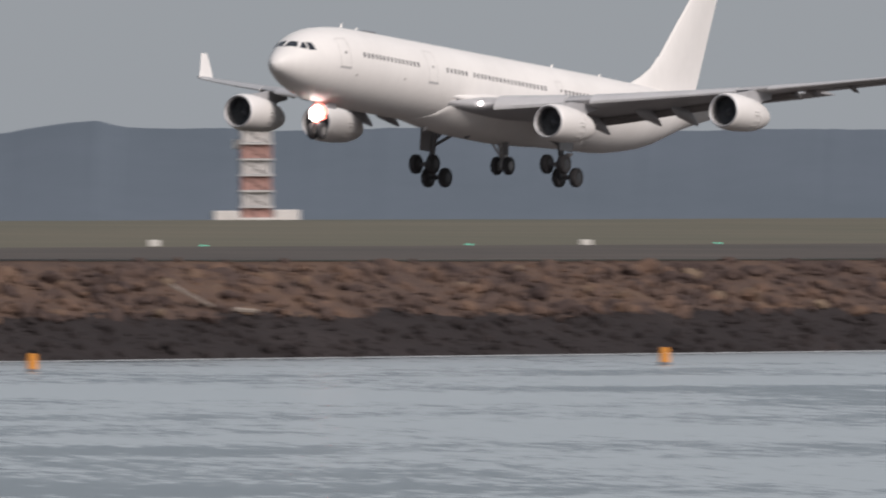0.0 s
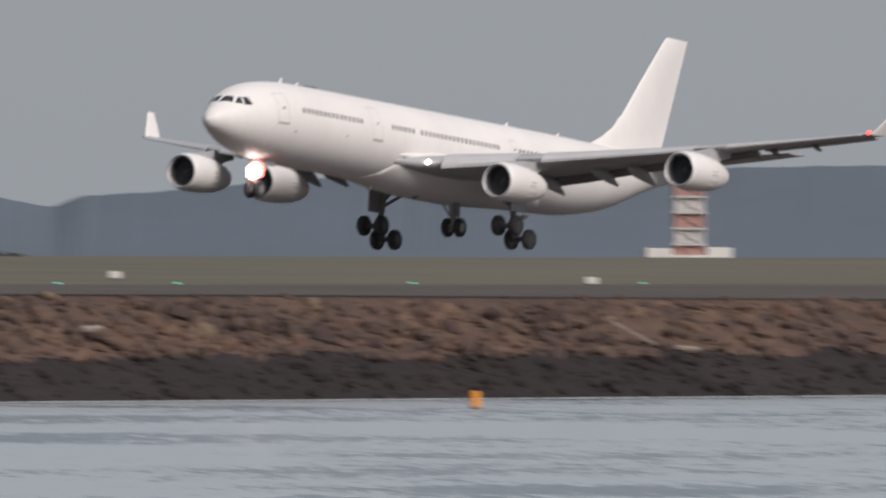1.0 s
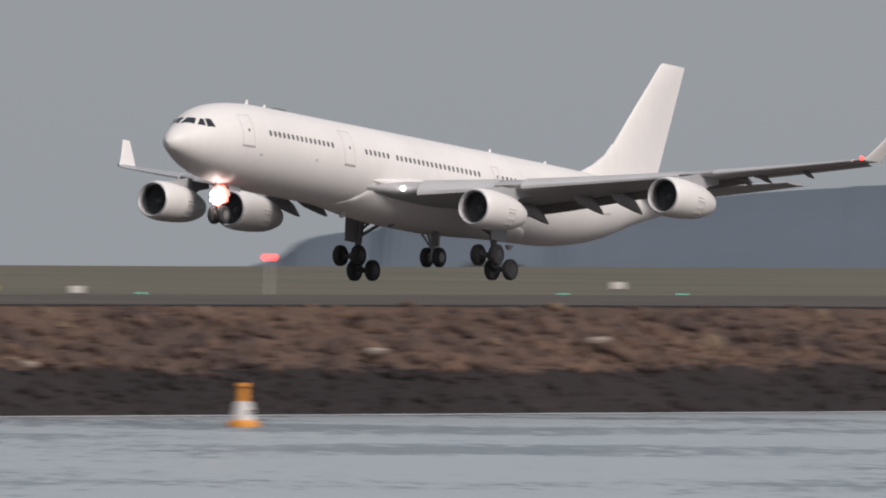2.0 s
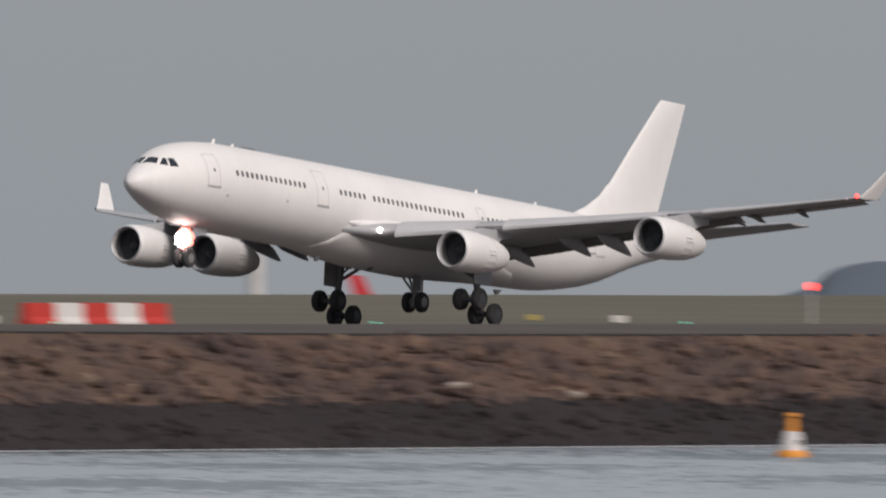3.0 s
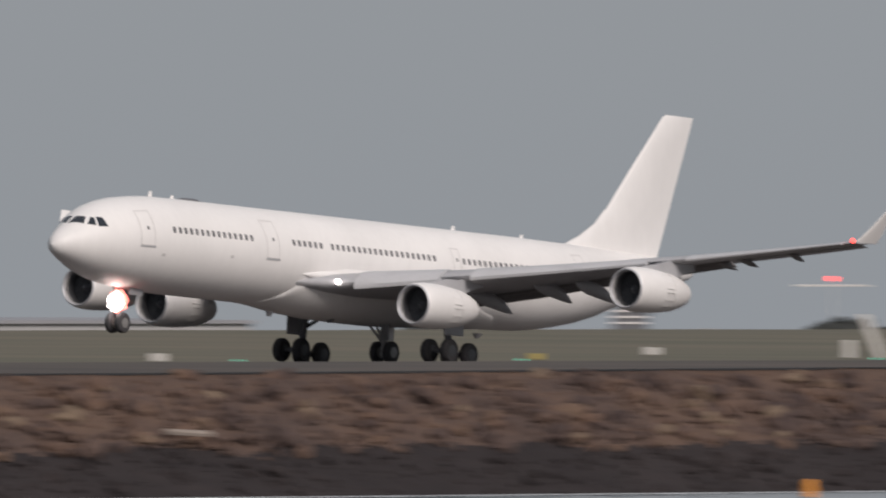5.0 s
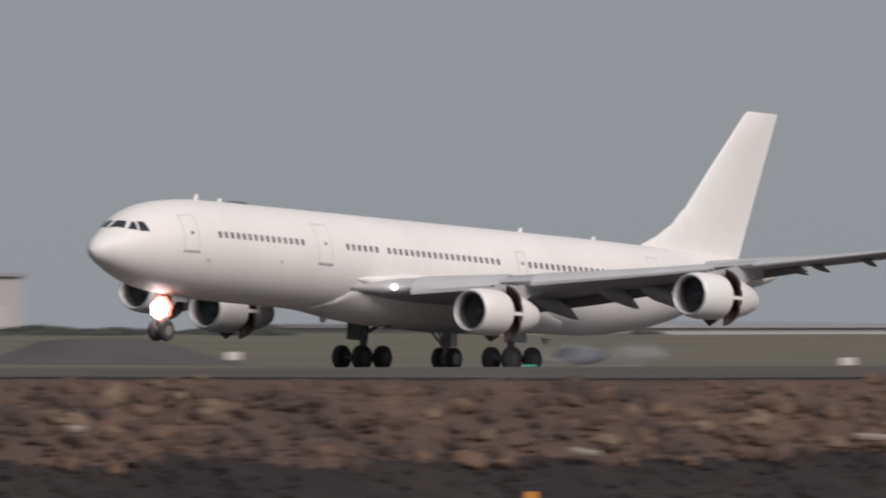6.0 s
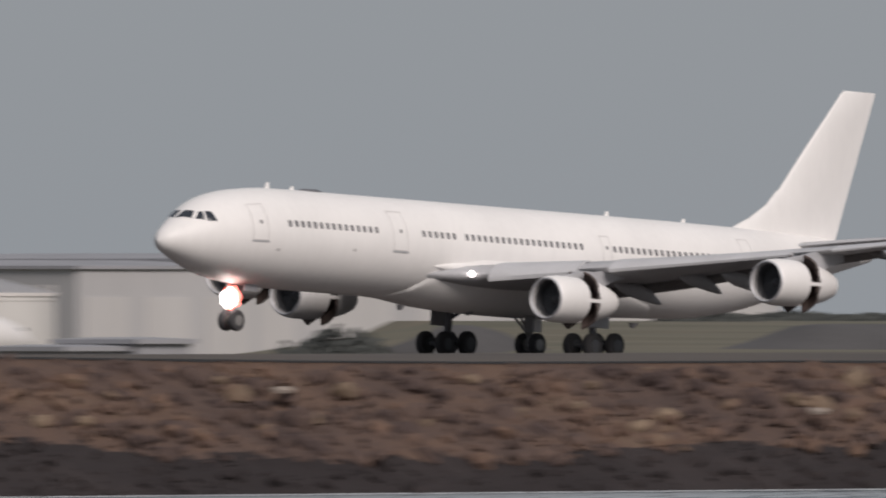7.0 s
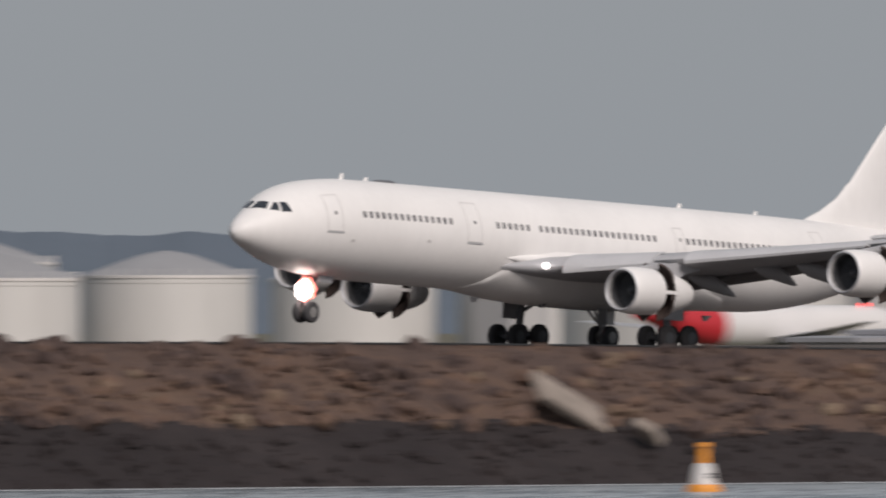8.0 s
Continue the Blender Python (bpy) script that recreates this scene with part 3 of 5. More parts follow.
    side_parts("cockpit_windscreen", lambda: patch(((1.34, 86), (1.84, 51), (2.25, 64), (2.04, 86)), 0.03), M_GLASS, plane, "dark cockpit windscreen")
    # cabin windows
    up = 16.9
    for s0, count in ((8.27, 15), (19.88, 6), (23.68, 20), (36.78, 22)):
        for k in range(count):
            s = s0 + 0.533 * k
            side_parts("cabin_window", lambda: oval_pane(s, up, 0.125, 0.175), M_WIN, plane)
    # doors: slightly proud panels with a dark seam and a small window
    for s0, s1 in ((5.3, 6.5), (17.15, 18.4), (35.65, 36.45), (48.6, 49.6)):
        lo, hi = -5.5, 44 if s0 < 30 or s0 > 40 else 33
        for a, b, c, d in ((s0, s0 + 0.05, lo, hi), (s1 - 0.05, s1, lo, hi), (s0, s1, lo, lo + 1.4), (s0, s1, hi - 1, hi)):
            def strip(a=a, b=b, c=c, d=d):
                bm = bmesh.new()
                n = 5
                for i in range(n):
                    c0, c1 = c + (d - c) * i / n, c + (d - c) * (i + 1) / n
                    f = [bm.verts.new(hull_point(*q, 0.014)) for q in ((a, c0), (b, c0), (b, c1), (a, c1))]
                    bm.faces.new(f)
                return bm
            side_parts("door_seam", strip, M_SEAM, plane)
        def sill(a=s0 - 0.05, b=s1 + 0.05, c=lo - 1.6, d=lo + 0.4):
            bm = bmesh.new()
            bm.faces.new([bm.verts.new(hull_point(*q, 0.03)) for q in ((a, c), (b, c), (b, d), (a, d))])
            return bm
        side_parts("door_sill", sill, M_GREY, plane, "grey worn door sill")
        sm = s0 + 0.58 * (s1 - s0)
        side_parts("door_window", lambda: oval_pane(sm, up + 1, 0.08, 0.1), M_WIN, plane)
    # aerials on the crown
    for s, h in ((9.12, 0.32), (11.25, 0.2), (39.06, 0.26), (45.96, 0.2)):
        r, z = curve_at(HULL, s)
        part("blade_aerial", loft([[(s - S0 - 0.1, -0.02, z + r - 0.05), (s - S0 + 0.3, -0.02, z + r - 0.05), (s - S0 + 0.3, 0.02, z + r - 0.05), (s - S0 - 0.1, 0.02, z + r - 0.05)],
                                   [(s - S0 + 0.1, -0.015, z + r + h), (s - S0 + 0.3, -0.015, z + r + h), (s - S0 + 0.3, 0.015, z + r + h), (s - S0 + 0.1, 0.015, z + r + h)]]), M_WHITE, plane)
    part("satellite_aerial", loft([ring_x(a - S0, 0, 2.72, w, h, 14) for a, w, h in ((11.9, 0.1, 0.03), (12.4, 0.4, 0.16), (13.4, 0.45, 0.18), (14.2, 0.1, 0.03))]), M_STEEL, plane, "dark low aerial fairing", smooth=50)
    # nose gear
    leg = tube((6.9 - S0, 0, -2.5), (6.64 - S0, 0, -4.85), 0.14)
    tube((6.0 - S0, 0, -2.5), (6.75 - S0, 0, -3.9), 0.07, bm=leg)
    tube((6.64 - S0, -0.45, -4.83), (6.64 - S0, 0.45, -4.83), 0.1, bm=leg)
    nose = part("nose_gear_leg", leg, M_GEARPAINT, plane, "light grey nose gear leg", smooth=40)
    for y in (-0.36, 0.36):
        w = add_wheel(nose, 6.64 - S0, y, -4.76, 0.60, 0.38)
    for y in (-0.36, 0.36):
        part("hub", hub_bm(0, 0.60, 0.38), M_HUB, nose, "pale wheel hub", at=pose(6.64 - S0, y, -4.76))
    for y in (-0.55, 0.55):
        part("nose_gear_door", box(6.9 - S0, 8.2 - S0, y - 0.03, y + 0.03, -3.1, -2.5, bevel=0.02), M_GREY, plane)
    # Added glowing disc: glare given a shape, not a fitting of the gear.
    ring = loft([[(6.44 - S0, -0.15 + 0.70 * q * math.cos(a), -3.5 + 0.70 * q * math.sin(a)) for a, q in GLOW], [(6.66 - S0, -0.15 + 0.5 * q * math.cos(a), -3.5 + 0.5 * q * math.sin(a)) for a, q in GLOW]])
    part("lamp_glare_disc", ring, M_LAMPHALO, nose, "added reddish glow disc for the landing light's glare")
    # Lamp ball made oversized and ragged to take in its glare.
    lamp = bmesh.new()
    bmesh.ops.create_icosphere(lamp, subdivisions=4, radius=0.55)
    for v in lamp.verts:
        v.co *= 1 + 0.5 * noise.noise(v.co * 8.5 + Vector((4.2, 1.3, 0)))
    part("landing_light", lamp, M_LAMP, nose, "blazing white landing light on the nose gear", at=pose(6.35 - S0, -0.02, -3.55) @ Matrix.Diagonal((0.6, 0.8, 0.9, 1)))
    # main gear
    bogies = []
    for side in (-1, 1):
        y = side * 5.38
        lg = tube((31.75 - S0, side * 4.9, -1.6), (31.95 - S0, y, -4.55), 0.22)
        tube((31.95 - S0, y, -4.1), (31.95 - S0, y, -5.1), 0.15, bm=lg)
        tube((31.9 - S0, y, -3.6), (32.0 - S0, side * 3.1, -2.4), 0.11, bm=lg)
        tube((32.0 - S0, y, -3.3), (33.5 - S0, side * 5.0, -2.0), 0.08, bm=lg)
        leg_ob = part("main_gear_leg", lg, M_STEEL, plane, "dark steel main gear leg", smooth=40)
        part("main_gear_door", box(30.9 - S0, 32.8 - S0, y + side * 0.35 - 0.04, y + side * 0.35 + 0.04, -3.9, -2.2, bevel=0.03), M_GREY, plane, "grey gear leg door")
        bm = tube((-1.05, 0, 0), (1.05, 0, 0), 0.16)
        for x in (-0.99, 0.99):
            tube((x, -0.75, 0), (x, 0.75, 0), 0.11, bm=bm)
        bogie = part("bogie", bm, M_STEEL, plane, "four-wheel main gear bogie", smooth=40)
        for x in (-0.99, 0.99):
            for yy in (-0.70, 0.70):
                add_wheel(bogie, x, yy, 0, 0.70, 0.5)
                part("hub", hub_bm(0, 0.70, 0.5), M_FAN, bogie, at=pose(x, yy, 0))
        bogies.append((bogie, 31.95 - S0, y))
    # centre gear
    lg = tube((32.8 - S0, 0, -3.0), (32.88 - S0, 0, -4.9), 0.17)
    tube((32.88 - S0, -0.5, -4.95), (32.88 - S0, 0.5, -4.95), 0.1, bm=lg)
    tube((31.4 - S0, -0.3, -3.1), (32.8 - S0, 0, -4.4), 0.08, bm=lg)
    tube((31.4 - S0, 0.3, -3.1), (32.8 - S0, 0, -4.4), 0.08, bm=lg)
    cl = part("centre_gear_leg", lg, M_GEARPAINT, plane, "centre gear leg with two wheels", smooth=40)
    part("centre_gear_door", box(33.2 - S0, 34.4 - S0, 0.45, 0.52, -4.1, -3.1, bevel=0.02), M_WHITE, plane, "white centre gear door")
    part("centre_gear_door", box(31.2 - S0, 32.0 - S0, -0.95, -0.88, -4.2, -3.1, bevel=0.02), M_DARKGREY, plane)
    for y in (-0.48, 0.48):
        add_wheel(cl, 32.88 - S0, y, -4.85, 0.66, 0.42)
        part("hub", hub_bm(0, 0.66, 0.42), M_HUB, cl, at=pose(32.88 - S0, y, -4.85))
    # unreadable small marking near the tail, and flush vents
    side_parts("small_marking", lambda: patch(((49.7, -10.5), (51.0, -12), (51.0, -9.5), (49.7, -8)), 0.01, 2), M_SEAM, plane, "small dark bar of lettering")
    for s, ang in ((7.36, -15), (13.8, -8), (21.3, -38), (21.9, -38), (22.5, -38)):
        side_parts("flush_vent", lambda: oval_pane(s, ang, 0.13, 0.08), M_SEAM, plane)
    # small belly fittings
    for s, w in ((26.5, 0.35), (41.2, 0.3), (20.5, 0.25)):
        part("drain_mast", loft([ring_z(s - S0, -0.6, -3.5, 0.12, 8), ring_z(s - S0 + 0.1, -0.6, -3.2, w, 8)]), M_STEEL, plane)
    return plane, doors, bogies


# seconds, nose, height of the axis, pitch, bank, yaw
PLANE_ROWS = ((0.0, 1489.84, 10.51, 5.18, 0.14, 0.54), (0.5, 1457.06, 9.47, 5.41, -0.04, 0.42), (1.0, 1423.56, 8.75, 5.37, -0.23, 0.45), (1.5, 1390.33, 7.98, 5.63, -0.34, 0.38),
              (3.0, 1290.86, 6.23, 5.80, -0.80, 0.20), (3.5, 1258.47, 5.80, 5.71, -0.54, 0.02), (4.0, 1226.56, 5.88, 4.91, -0.15, 0.00), (4.2, 1213.79, 5.88, 4.52, -0.12, 0.05),
              (5.3, 1146.61, 5.25, 3.56, 0.30, 0.48), (5.5, 1134.61, 5.28, 3.58, 0.34, 0.48), (6.0, 1104.85, 5.30, 3.37, 0.48, 0.36), (6.5, 1075.00, 5.31, 3.05, 0.56, 0.36),
              (7.0, 1044.88, 5.31, 2.85, 0.62, 0.18), (7.5, 1014.11, 5.32, 2.92, 0.55, 1.27), (8.0, 982.90, 5.29, 2.98, 0.45, 2.40))

airliner, REVERSERS, BOGIES = build_airliner()


# ---- ground, shore and water ----
CREST = ((300, 0.3), (780, 0.85), (846, 0.72), (878, 0.42), (908, 0.15), (940, 0.14), (988, 0.0), (1072, 0.2), (1127, 0.02), (1208, -0.04), (1280, -0.3), (1360, -0.4), (2200, -0.4))


def crest(x):
    return curve_at(CREST, max(300, min(2200, x)))[0]


def smooth01(a, b, v):
    u = max(0.0, min(1.0, (v - a) / (b - a)))
    return u * u * (3 - 2 * u)


def ground_z(x, y):
    if y < 790:
        return crest(x) * (1 - smooth01(760, 785, y)) - 0.32 * smooth01(760, 785, y) - 0.15
    z = -0.32 + 0.36 * smooth01(800, 850, y) * (1 - smooth01(862, 870, y))
    if y >= 925:
        rise = smooth01(950, 1290, y) * 1.65
        fall = smooth01(1300, 1420, y)
        high = -0.36 + rise - fall * 5.35
        low = -0.36 - 3.7 * smooth01(930, 1010, y)
        k = smooth01(1.183, 1.195, x / y)
        z = low + (high - low) * k
    return z


def build_ground():
    xs = list(range(-1500, 300, 150)) + list(range(300, 3000, 12)) + list(range(3000, 5200, 110))
    ys = [757.3, 761, 768, 776, 785, 800, 830, 858, 862, 868, 878, 885, 891, 897, 904, 914, 922, 926, 935, 950, 965, 985, 1010, 1040, 1080, 1130, 1180, 1230, 1270, 1290, 1305, 1320, 1345, 1370, 1400, 1450, 1600, 1900, 2300, 2800, 3500, 4300, 4950]
    bm = bmesh.new()
    rows = [[bm.verts.new((x, y, ground_z(x, y) + (0.12 * noise.noise(Vector((x * 0.02, y * 0.02, 0))) if y > 940 else 0))) for x in xs] for y in ys]
    for j in range(len(ys) - 1):
        for i in range(len(xs) - 1):
            f = bm.faces.new((rows[j][i], rows[j][i + 1], rows[j + 1][i + 1], rows[j + 1][i]))
            f.material_index = 1 if 866 < ys[j] < 913 else (2 if ys[j] < 868 else 0)
    g = part("ground", bm, (M_GRASS, M_ASPH, M_VERGE), smooth=40)
    tagged(g, "dry grass airfield with a dark asphalt runway strip", "ground", kind="structure")
    return g


def build_water():
    bm = bmesh.new()
    vs = [bm.verts.new(p) for p in ((-3000, -2500, WATER_Z), (5200, -2500, WATER_Z), (5200, 752, WATER_Z), (-3000, 752, WATER_Z))]
    bm.faces.new(vs)
    tagged(part("water", bm, M_WATER), "grey bay water along the sea wall, ripple sheen painted in", "water", kind="structure")


WET = ((300, -3.3), (838, -3.25), (866, -3.75), (894, -4.7), (922, -4.1), (955, -4.1), (1000, -3.9), (1100, -3.75), (2200, -3.75))


def wet_line(x):
    return curve_at(WET, x)[0] + 0.5 * noise.noise(Vector((x * 0.12, 0, 0)))


def bank_point(x, u):
    """u from 0 under the water to 1 at the crest."""
    top = crest(x)
    y = SHORE_Y - 2.5 + u * 15.0
    z = WATER_Z - 1.0 + u * (top - WATER_Z + 1.0)
    return y, z


def build_bank():
    xs = [300 + 12 * k for k in range(40)] + [780 + 0.4 * k for k in range(1475)] + [1370 + 15 * k for k in range(50)]
    nu = 40
    bm = bmesh.new()
    rows = []
    for x in xs:
        row = []
        for k in range(nu + 1):
            u = k / nu
            y, z = bank_point(x, u)
            p = Vector((x * 0.8, y * 0.8, z * 1.2))
            d = noise.voronoi(p)[0]
            h = 0.17 * (d[1] - d[0]) + 0.30 * noise.noise(Vector((x * 0.18, u * 3, 3))) + 0.18 * noise.noise(Vector((x * 1.4, u * 20, 7)))
            h *= min(1.0, (1 - u) * 8 + 0.25)
            h *= 1 - 0.6 * smooth01(-0.2, 0.6, wet_line(x) - z)
            row.append(bm.verts.new((x, y - 0.42 * h, z + 0.8 * h - 0.25)))
        rows.append(row)
    for i in range(len(xs) - 1):
        for k in range(nu):
            f = bm.faces.new((rows[i][k], rows[i + 1][k], rows[i + 1][k + 1], rows[i][k + 1]))
            zc = f.verts[0].co.z
            line = wet_line(xs[i]) + 0.35 * noise.noise(Vector((xs[i] * 0.7, zc, 5)))
            f.material_index = 1 if zc < line else 0
    bank = part("sea_wall", bm, (M_EARTH, M_WETROCK))
    tagged(bank, "brown rubble sea wall, dark and wet near the water", "sea wall", kind="structure")
    return bank


def boulder_mesh(seed):
    bm = bmesh.new()
    bmesh.ops.create_icosphere(bm, subdivisions=2, radius=1)
    r = random.Random(seed)
    off = Vector((r.uniform(0, 50), r.uniform(0, 50), r.uniform(0, 50)))
    sc = Vector((r.uniform(0.9, 1.5), r.uniform(0.6, 0.9), r.uniform(0.5, 0.8)))
    for v in bm.verts:
        k = 1 + 0.38 * noise.noise(v.co * 1.1 + off) + 0.15 * noise.noise(v.co * 2.8 + off)
        v.co = Vector((v.co.x * sc.x, v.co.y * sc.y, v.co.z * sc.z)) * k
    bmesh.ops.recalc_face_normals(bm, faces=bm.faces[:])
    me = bpy.data.meshes.new("boulder")
    bm.to_mesh(me)
    bm.free()
    return me


def build_boulders(bank):
    r = random.Random(5)
    shapes = [boulder_mesh(k) for k in range(8)]
    dry = []
    for me in shapes:
        a, b = me, me.copy()
        a.materials.append(M_ROCK)
        b.materials.append(M_WETROCK)
        dry.append((a, b))

    def spot():
        x = r.uniform(800, 1345)
        u = 0.12 + 0.88 * r.random() ** 0.85
        y, z = bank_point(x, u)
        size = 0.15 + 0.62 * r.random() ** 3.4
        if u > 0.93:
            size *= 1.1 if x < 850 else 0.6
        wet = z < wet_line(x)
        return x, y - 0.06, z - 0.16 + (0.04 if u < 0.93 else -0.1) - (0.1 if wet else 0.0), size * (0.6 if wet else 1), wet

    for k in range(290):
        x, y, z, s, wet = spot()
        s = s * 0.7 + 0.34
        if x > 1150 and r.random() < 0.5:
            x -= 300
            y, z0 = bank_point(x, 0.5 + 0.4 * r.random())
            z, wet = z0, z0 < wet_line(x)
        ob = new("boulder", dry[r.randrange(8)][1 if wet else 0])
        ob.parent = bank
        ob.matrix_basis = pose(x, y, z, r.uniform(-25, 25), r.uniform(-25, 25), r.uniform(0, 360)) @ Matrix.Diagonal((s, s, s, 1))
    base = [(np.array([v.co[:] for v in a.vertices]), np.array([p.vertices[:] for p in a.polygons])) for a, _ in dry]
    verts, faces, mats, off = [], [], [], 0
    for k in range(9000):
        x, y, z, s, wet = spot()
        v, f = base[r.randrange(8)]
        m = np.array(Euler((r.uniform(-0.6, 0.6), r.uniform(-0.6, 0.6), r.uniform(0, 6.28))).to_matrix()) * s
        verts.append(v @ m.T + np.array((x, y, z)))
        faces.append(f + off)
        mats.append(np.full(len(f), 1 if wet else 0))
        off += len(v)
    me = bpy.data.meshes.new("rubble")
    me.from_pydata(np.concatenate(verts).tolist(), [], np.concatenate(faces).tolist())
    me.materials.append(M_ROCK)
    me.materials.append(M_WETROCK)
    me.polygons.foreach_set("material_index", np.concatenate(mats).astype(np.int32))
    ob = new("rubble", me)
    ob.parent = bank
    tagged(ob, "loose brown rubble", kind="stuff")


build_ground()
build_water()
bank = build_bank()


def build_foam():
    bm = bmesh.new()
    a, b = [], []
    for k in range(760):
        x = 790 + 0.75 * k
        w = 0.35 + 0.9 * max(0.0, noise.noise(Vector((x * 0.3, 0, 0))) + 0.25)
        y = SHORE_Y - 1.4 + 0.5 * noise.noise(Vector((x * 0.11, 9, 0)))
        a.append(bm.verts.new((x, y - w, WATER_Z + 0.03)))
        b.append(bm.verts.new((x, y + 1.8, WATER_Z + 0.05)))
    for k in range(759):
        bm.faces.new((a[k], a[k + 1], b[k + 1], b[k]))
    tagged(part("shore_foam", bm, M_FOAM), "thin pale line of foam at the foot of the wall", "foam", kind="structure")


build_foam()


# ---- far distance ----
RIDGE_A = ((56.9, -30), (56.965, -15), (57.01, 14), (57.09, 29), (57.185, 34), (57.21, 57), (57.295, 72), (57.42, 77), (57.5, 68), (57.565, 59), (57.64, 77), (57.81, 86), (58.1, 106), (58.377, 121), (58.52, 138), (58.64, 149), (58.72, 137), (58.89, 135), (59.1, 131), (59.45, 136), (59.8, 127), (60.15, 131), (60.4, 131), (60.7, 126), (61.5, 110), (63.0, 60), (64.5, -30))
RIDGE_B = ((41.0, -30), (43.0, 60), (45.0, 90), (47.2, 112), (47.45, 110), (47.56, 105), (47.7, 103), (47.79, 111), (47.95, 98), (48.2, 88), (48.6, 76), (49.0, 55), (49.4, 20), (49.7, -30))


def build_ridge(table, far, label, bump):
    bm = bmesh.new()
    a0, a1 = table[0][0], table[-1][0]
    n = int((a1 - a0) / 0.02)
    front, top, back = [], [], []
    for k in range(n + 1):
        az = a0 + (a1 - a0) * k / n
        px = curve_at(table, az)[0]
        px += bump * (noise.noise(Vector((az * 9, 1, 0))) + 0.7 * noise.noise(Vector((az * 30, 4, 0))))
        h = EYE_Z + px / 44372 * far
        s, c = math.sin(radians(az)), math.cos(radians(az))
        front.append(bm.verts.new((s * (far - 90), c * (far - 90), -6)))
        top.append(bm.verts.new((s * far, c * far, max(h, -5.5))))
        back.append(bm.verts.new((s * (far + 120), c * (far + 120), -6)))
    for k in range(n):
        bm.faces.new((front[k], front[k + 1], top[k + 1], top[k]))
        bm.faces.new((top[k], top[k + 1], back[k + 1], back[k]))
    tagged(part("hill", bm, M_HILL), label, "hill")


build_ridge(RIDGE_A, 4300, "wooded hill beyond the airfield, painted hazy blue-grey", 2.5)
build_ridge(RIDGE_B, 4300, "dark wooded ridge behind the storage tanks, haze painted in", 4.0)


# ---- airfield furniture ----
def green_light(x):
    t = thing("runway_edge_light", "small green runway edge light on the asphalt", "light", pose(x, 861, ground_z(x, 861) - 0.10), "runway edge lights")
    part("base", loft([ring_z(0, 0, 0, 0.25, 12), ring_z(0, 0, 0.10, 0.22, 12), ring_z(0, 0, 0.14, 0.14, 12)]), M_STEEL, t)
    part("lens", loft([ring_z(0, 0, 0.13, 0.12, 12), ring_z(0, 0, 0.20, 0.12, 12), ring_z(0, 0, 0.24, 0.06, 12)]), M_GREENLAMP, t, "glowing green lens")


for gx in (1106.5, 1143.0, 1170.0, 1205.0, 1240.0, 1274.5, 1309.0, 1358.3, 1372.8, 1402.0, 1431.5, 1466.8, 1501.0, 1536.0):
    green_light(gx)


def box_sign(x, y, z, w, h, material, label):
    t = thing("airfield_sign", label, "sign", pose(x, y, ground_z(x, y) - 0.05, 0, 0, -50), "airfield signs")
    top = max(z - ground_z(x, y) + h / 2, h + 0.1)
    part("panel", box(-w / 2, w / 2, -0.15, 0.15, top - h, top, bevel=0.04), material, t)
    for q in (-0.35, 0.35):
        part("leg", tube((q * w, 0, 0), (q * w, 0, top - h + 0.03), 0.05, 8), M_STEEL, t)


for sx, sz in ((1618.0, -0.3), (1555.2, 0.1), (1490.1, 0.5), (1421.0, 0.15), (1346.5, 0.15), (1291.5, 0.42), (1240.0, 0.1), (1179.5, 0.5), (1128.0, 0.3)):
    box_sign(sx, 940, sz, 0.85, 0.5, M_SIGN, "white airfield marker box on the grass")
for sx, sz in ((1412.0, 0.25), (1280.5, 0.1)):
    box_sign(sx, 941, sz, 0.7, 0.4, M_YELLOW, "yellow airfield marker box on the grass")


def barrier(x, material, label):
    t = thing("barrier_block", label, "barrier", pose(x, 950, ground_z(x, 950) - 0.05), "red and white barrier row")
    sec = ((-0.5, 0.0), (0.5, 0.0), (0.5, 0.3), (0.3, 0.62), (0.26, 1.5), (-0.26, 1.5), (-0.3, 0.62), (-0.5, 0.3))
    part("body", loft([[(q, y, z) for y, z in sec] for q in (-1.6, 1.6)]), material, t)
    part("cap", box(-1.5, 1.5, -0.16, 0.16, 1.49, 1.56, bevel=0.02), material, t)


for k in range(5):
    barrier(1366.3 + 3.30 * k, (M_BRED, M_BWHITE)[k % 2], ("red" if k % 2 == 0 else "white") + " plastic barrier block in a row on the grass")


# ---- marker buoys on the water ----
def pillar_buoy(x, y):
    t = thing("marker_buoy", "small orange pillar buoy floating near the sea wall", "buoy", pose(x, y, WATER_Z - 0.05), "marker buoys")
    part("float", loft([ring_z(0, 0, -0.25, 0.3, 16), ring_z(0, 0, 0.1, 0.36, 16), ring_z(0, 0, 0.2, 0.3, 16)]), M_STEEL, t, "dark float")
    part("pillar", loft([ring_z(0, 0, 0.18, 0.29, 16), ring_z(0, 0, 0.6, 0.27, 16), ring_z(0, 0, 1.02, 0.22, 16), ring_z(0, 0, 1.06, 0.1, 16)]), M_ORANGE, t, "orange pillar", smooth=40)


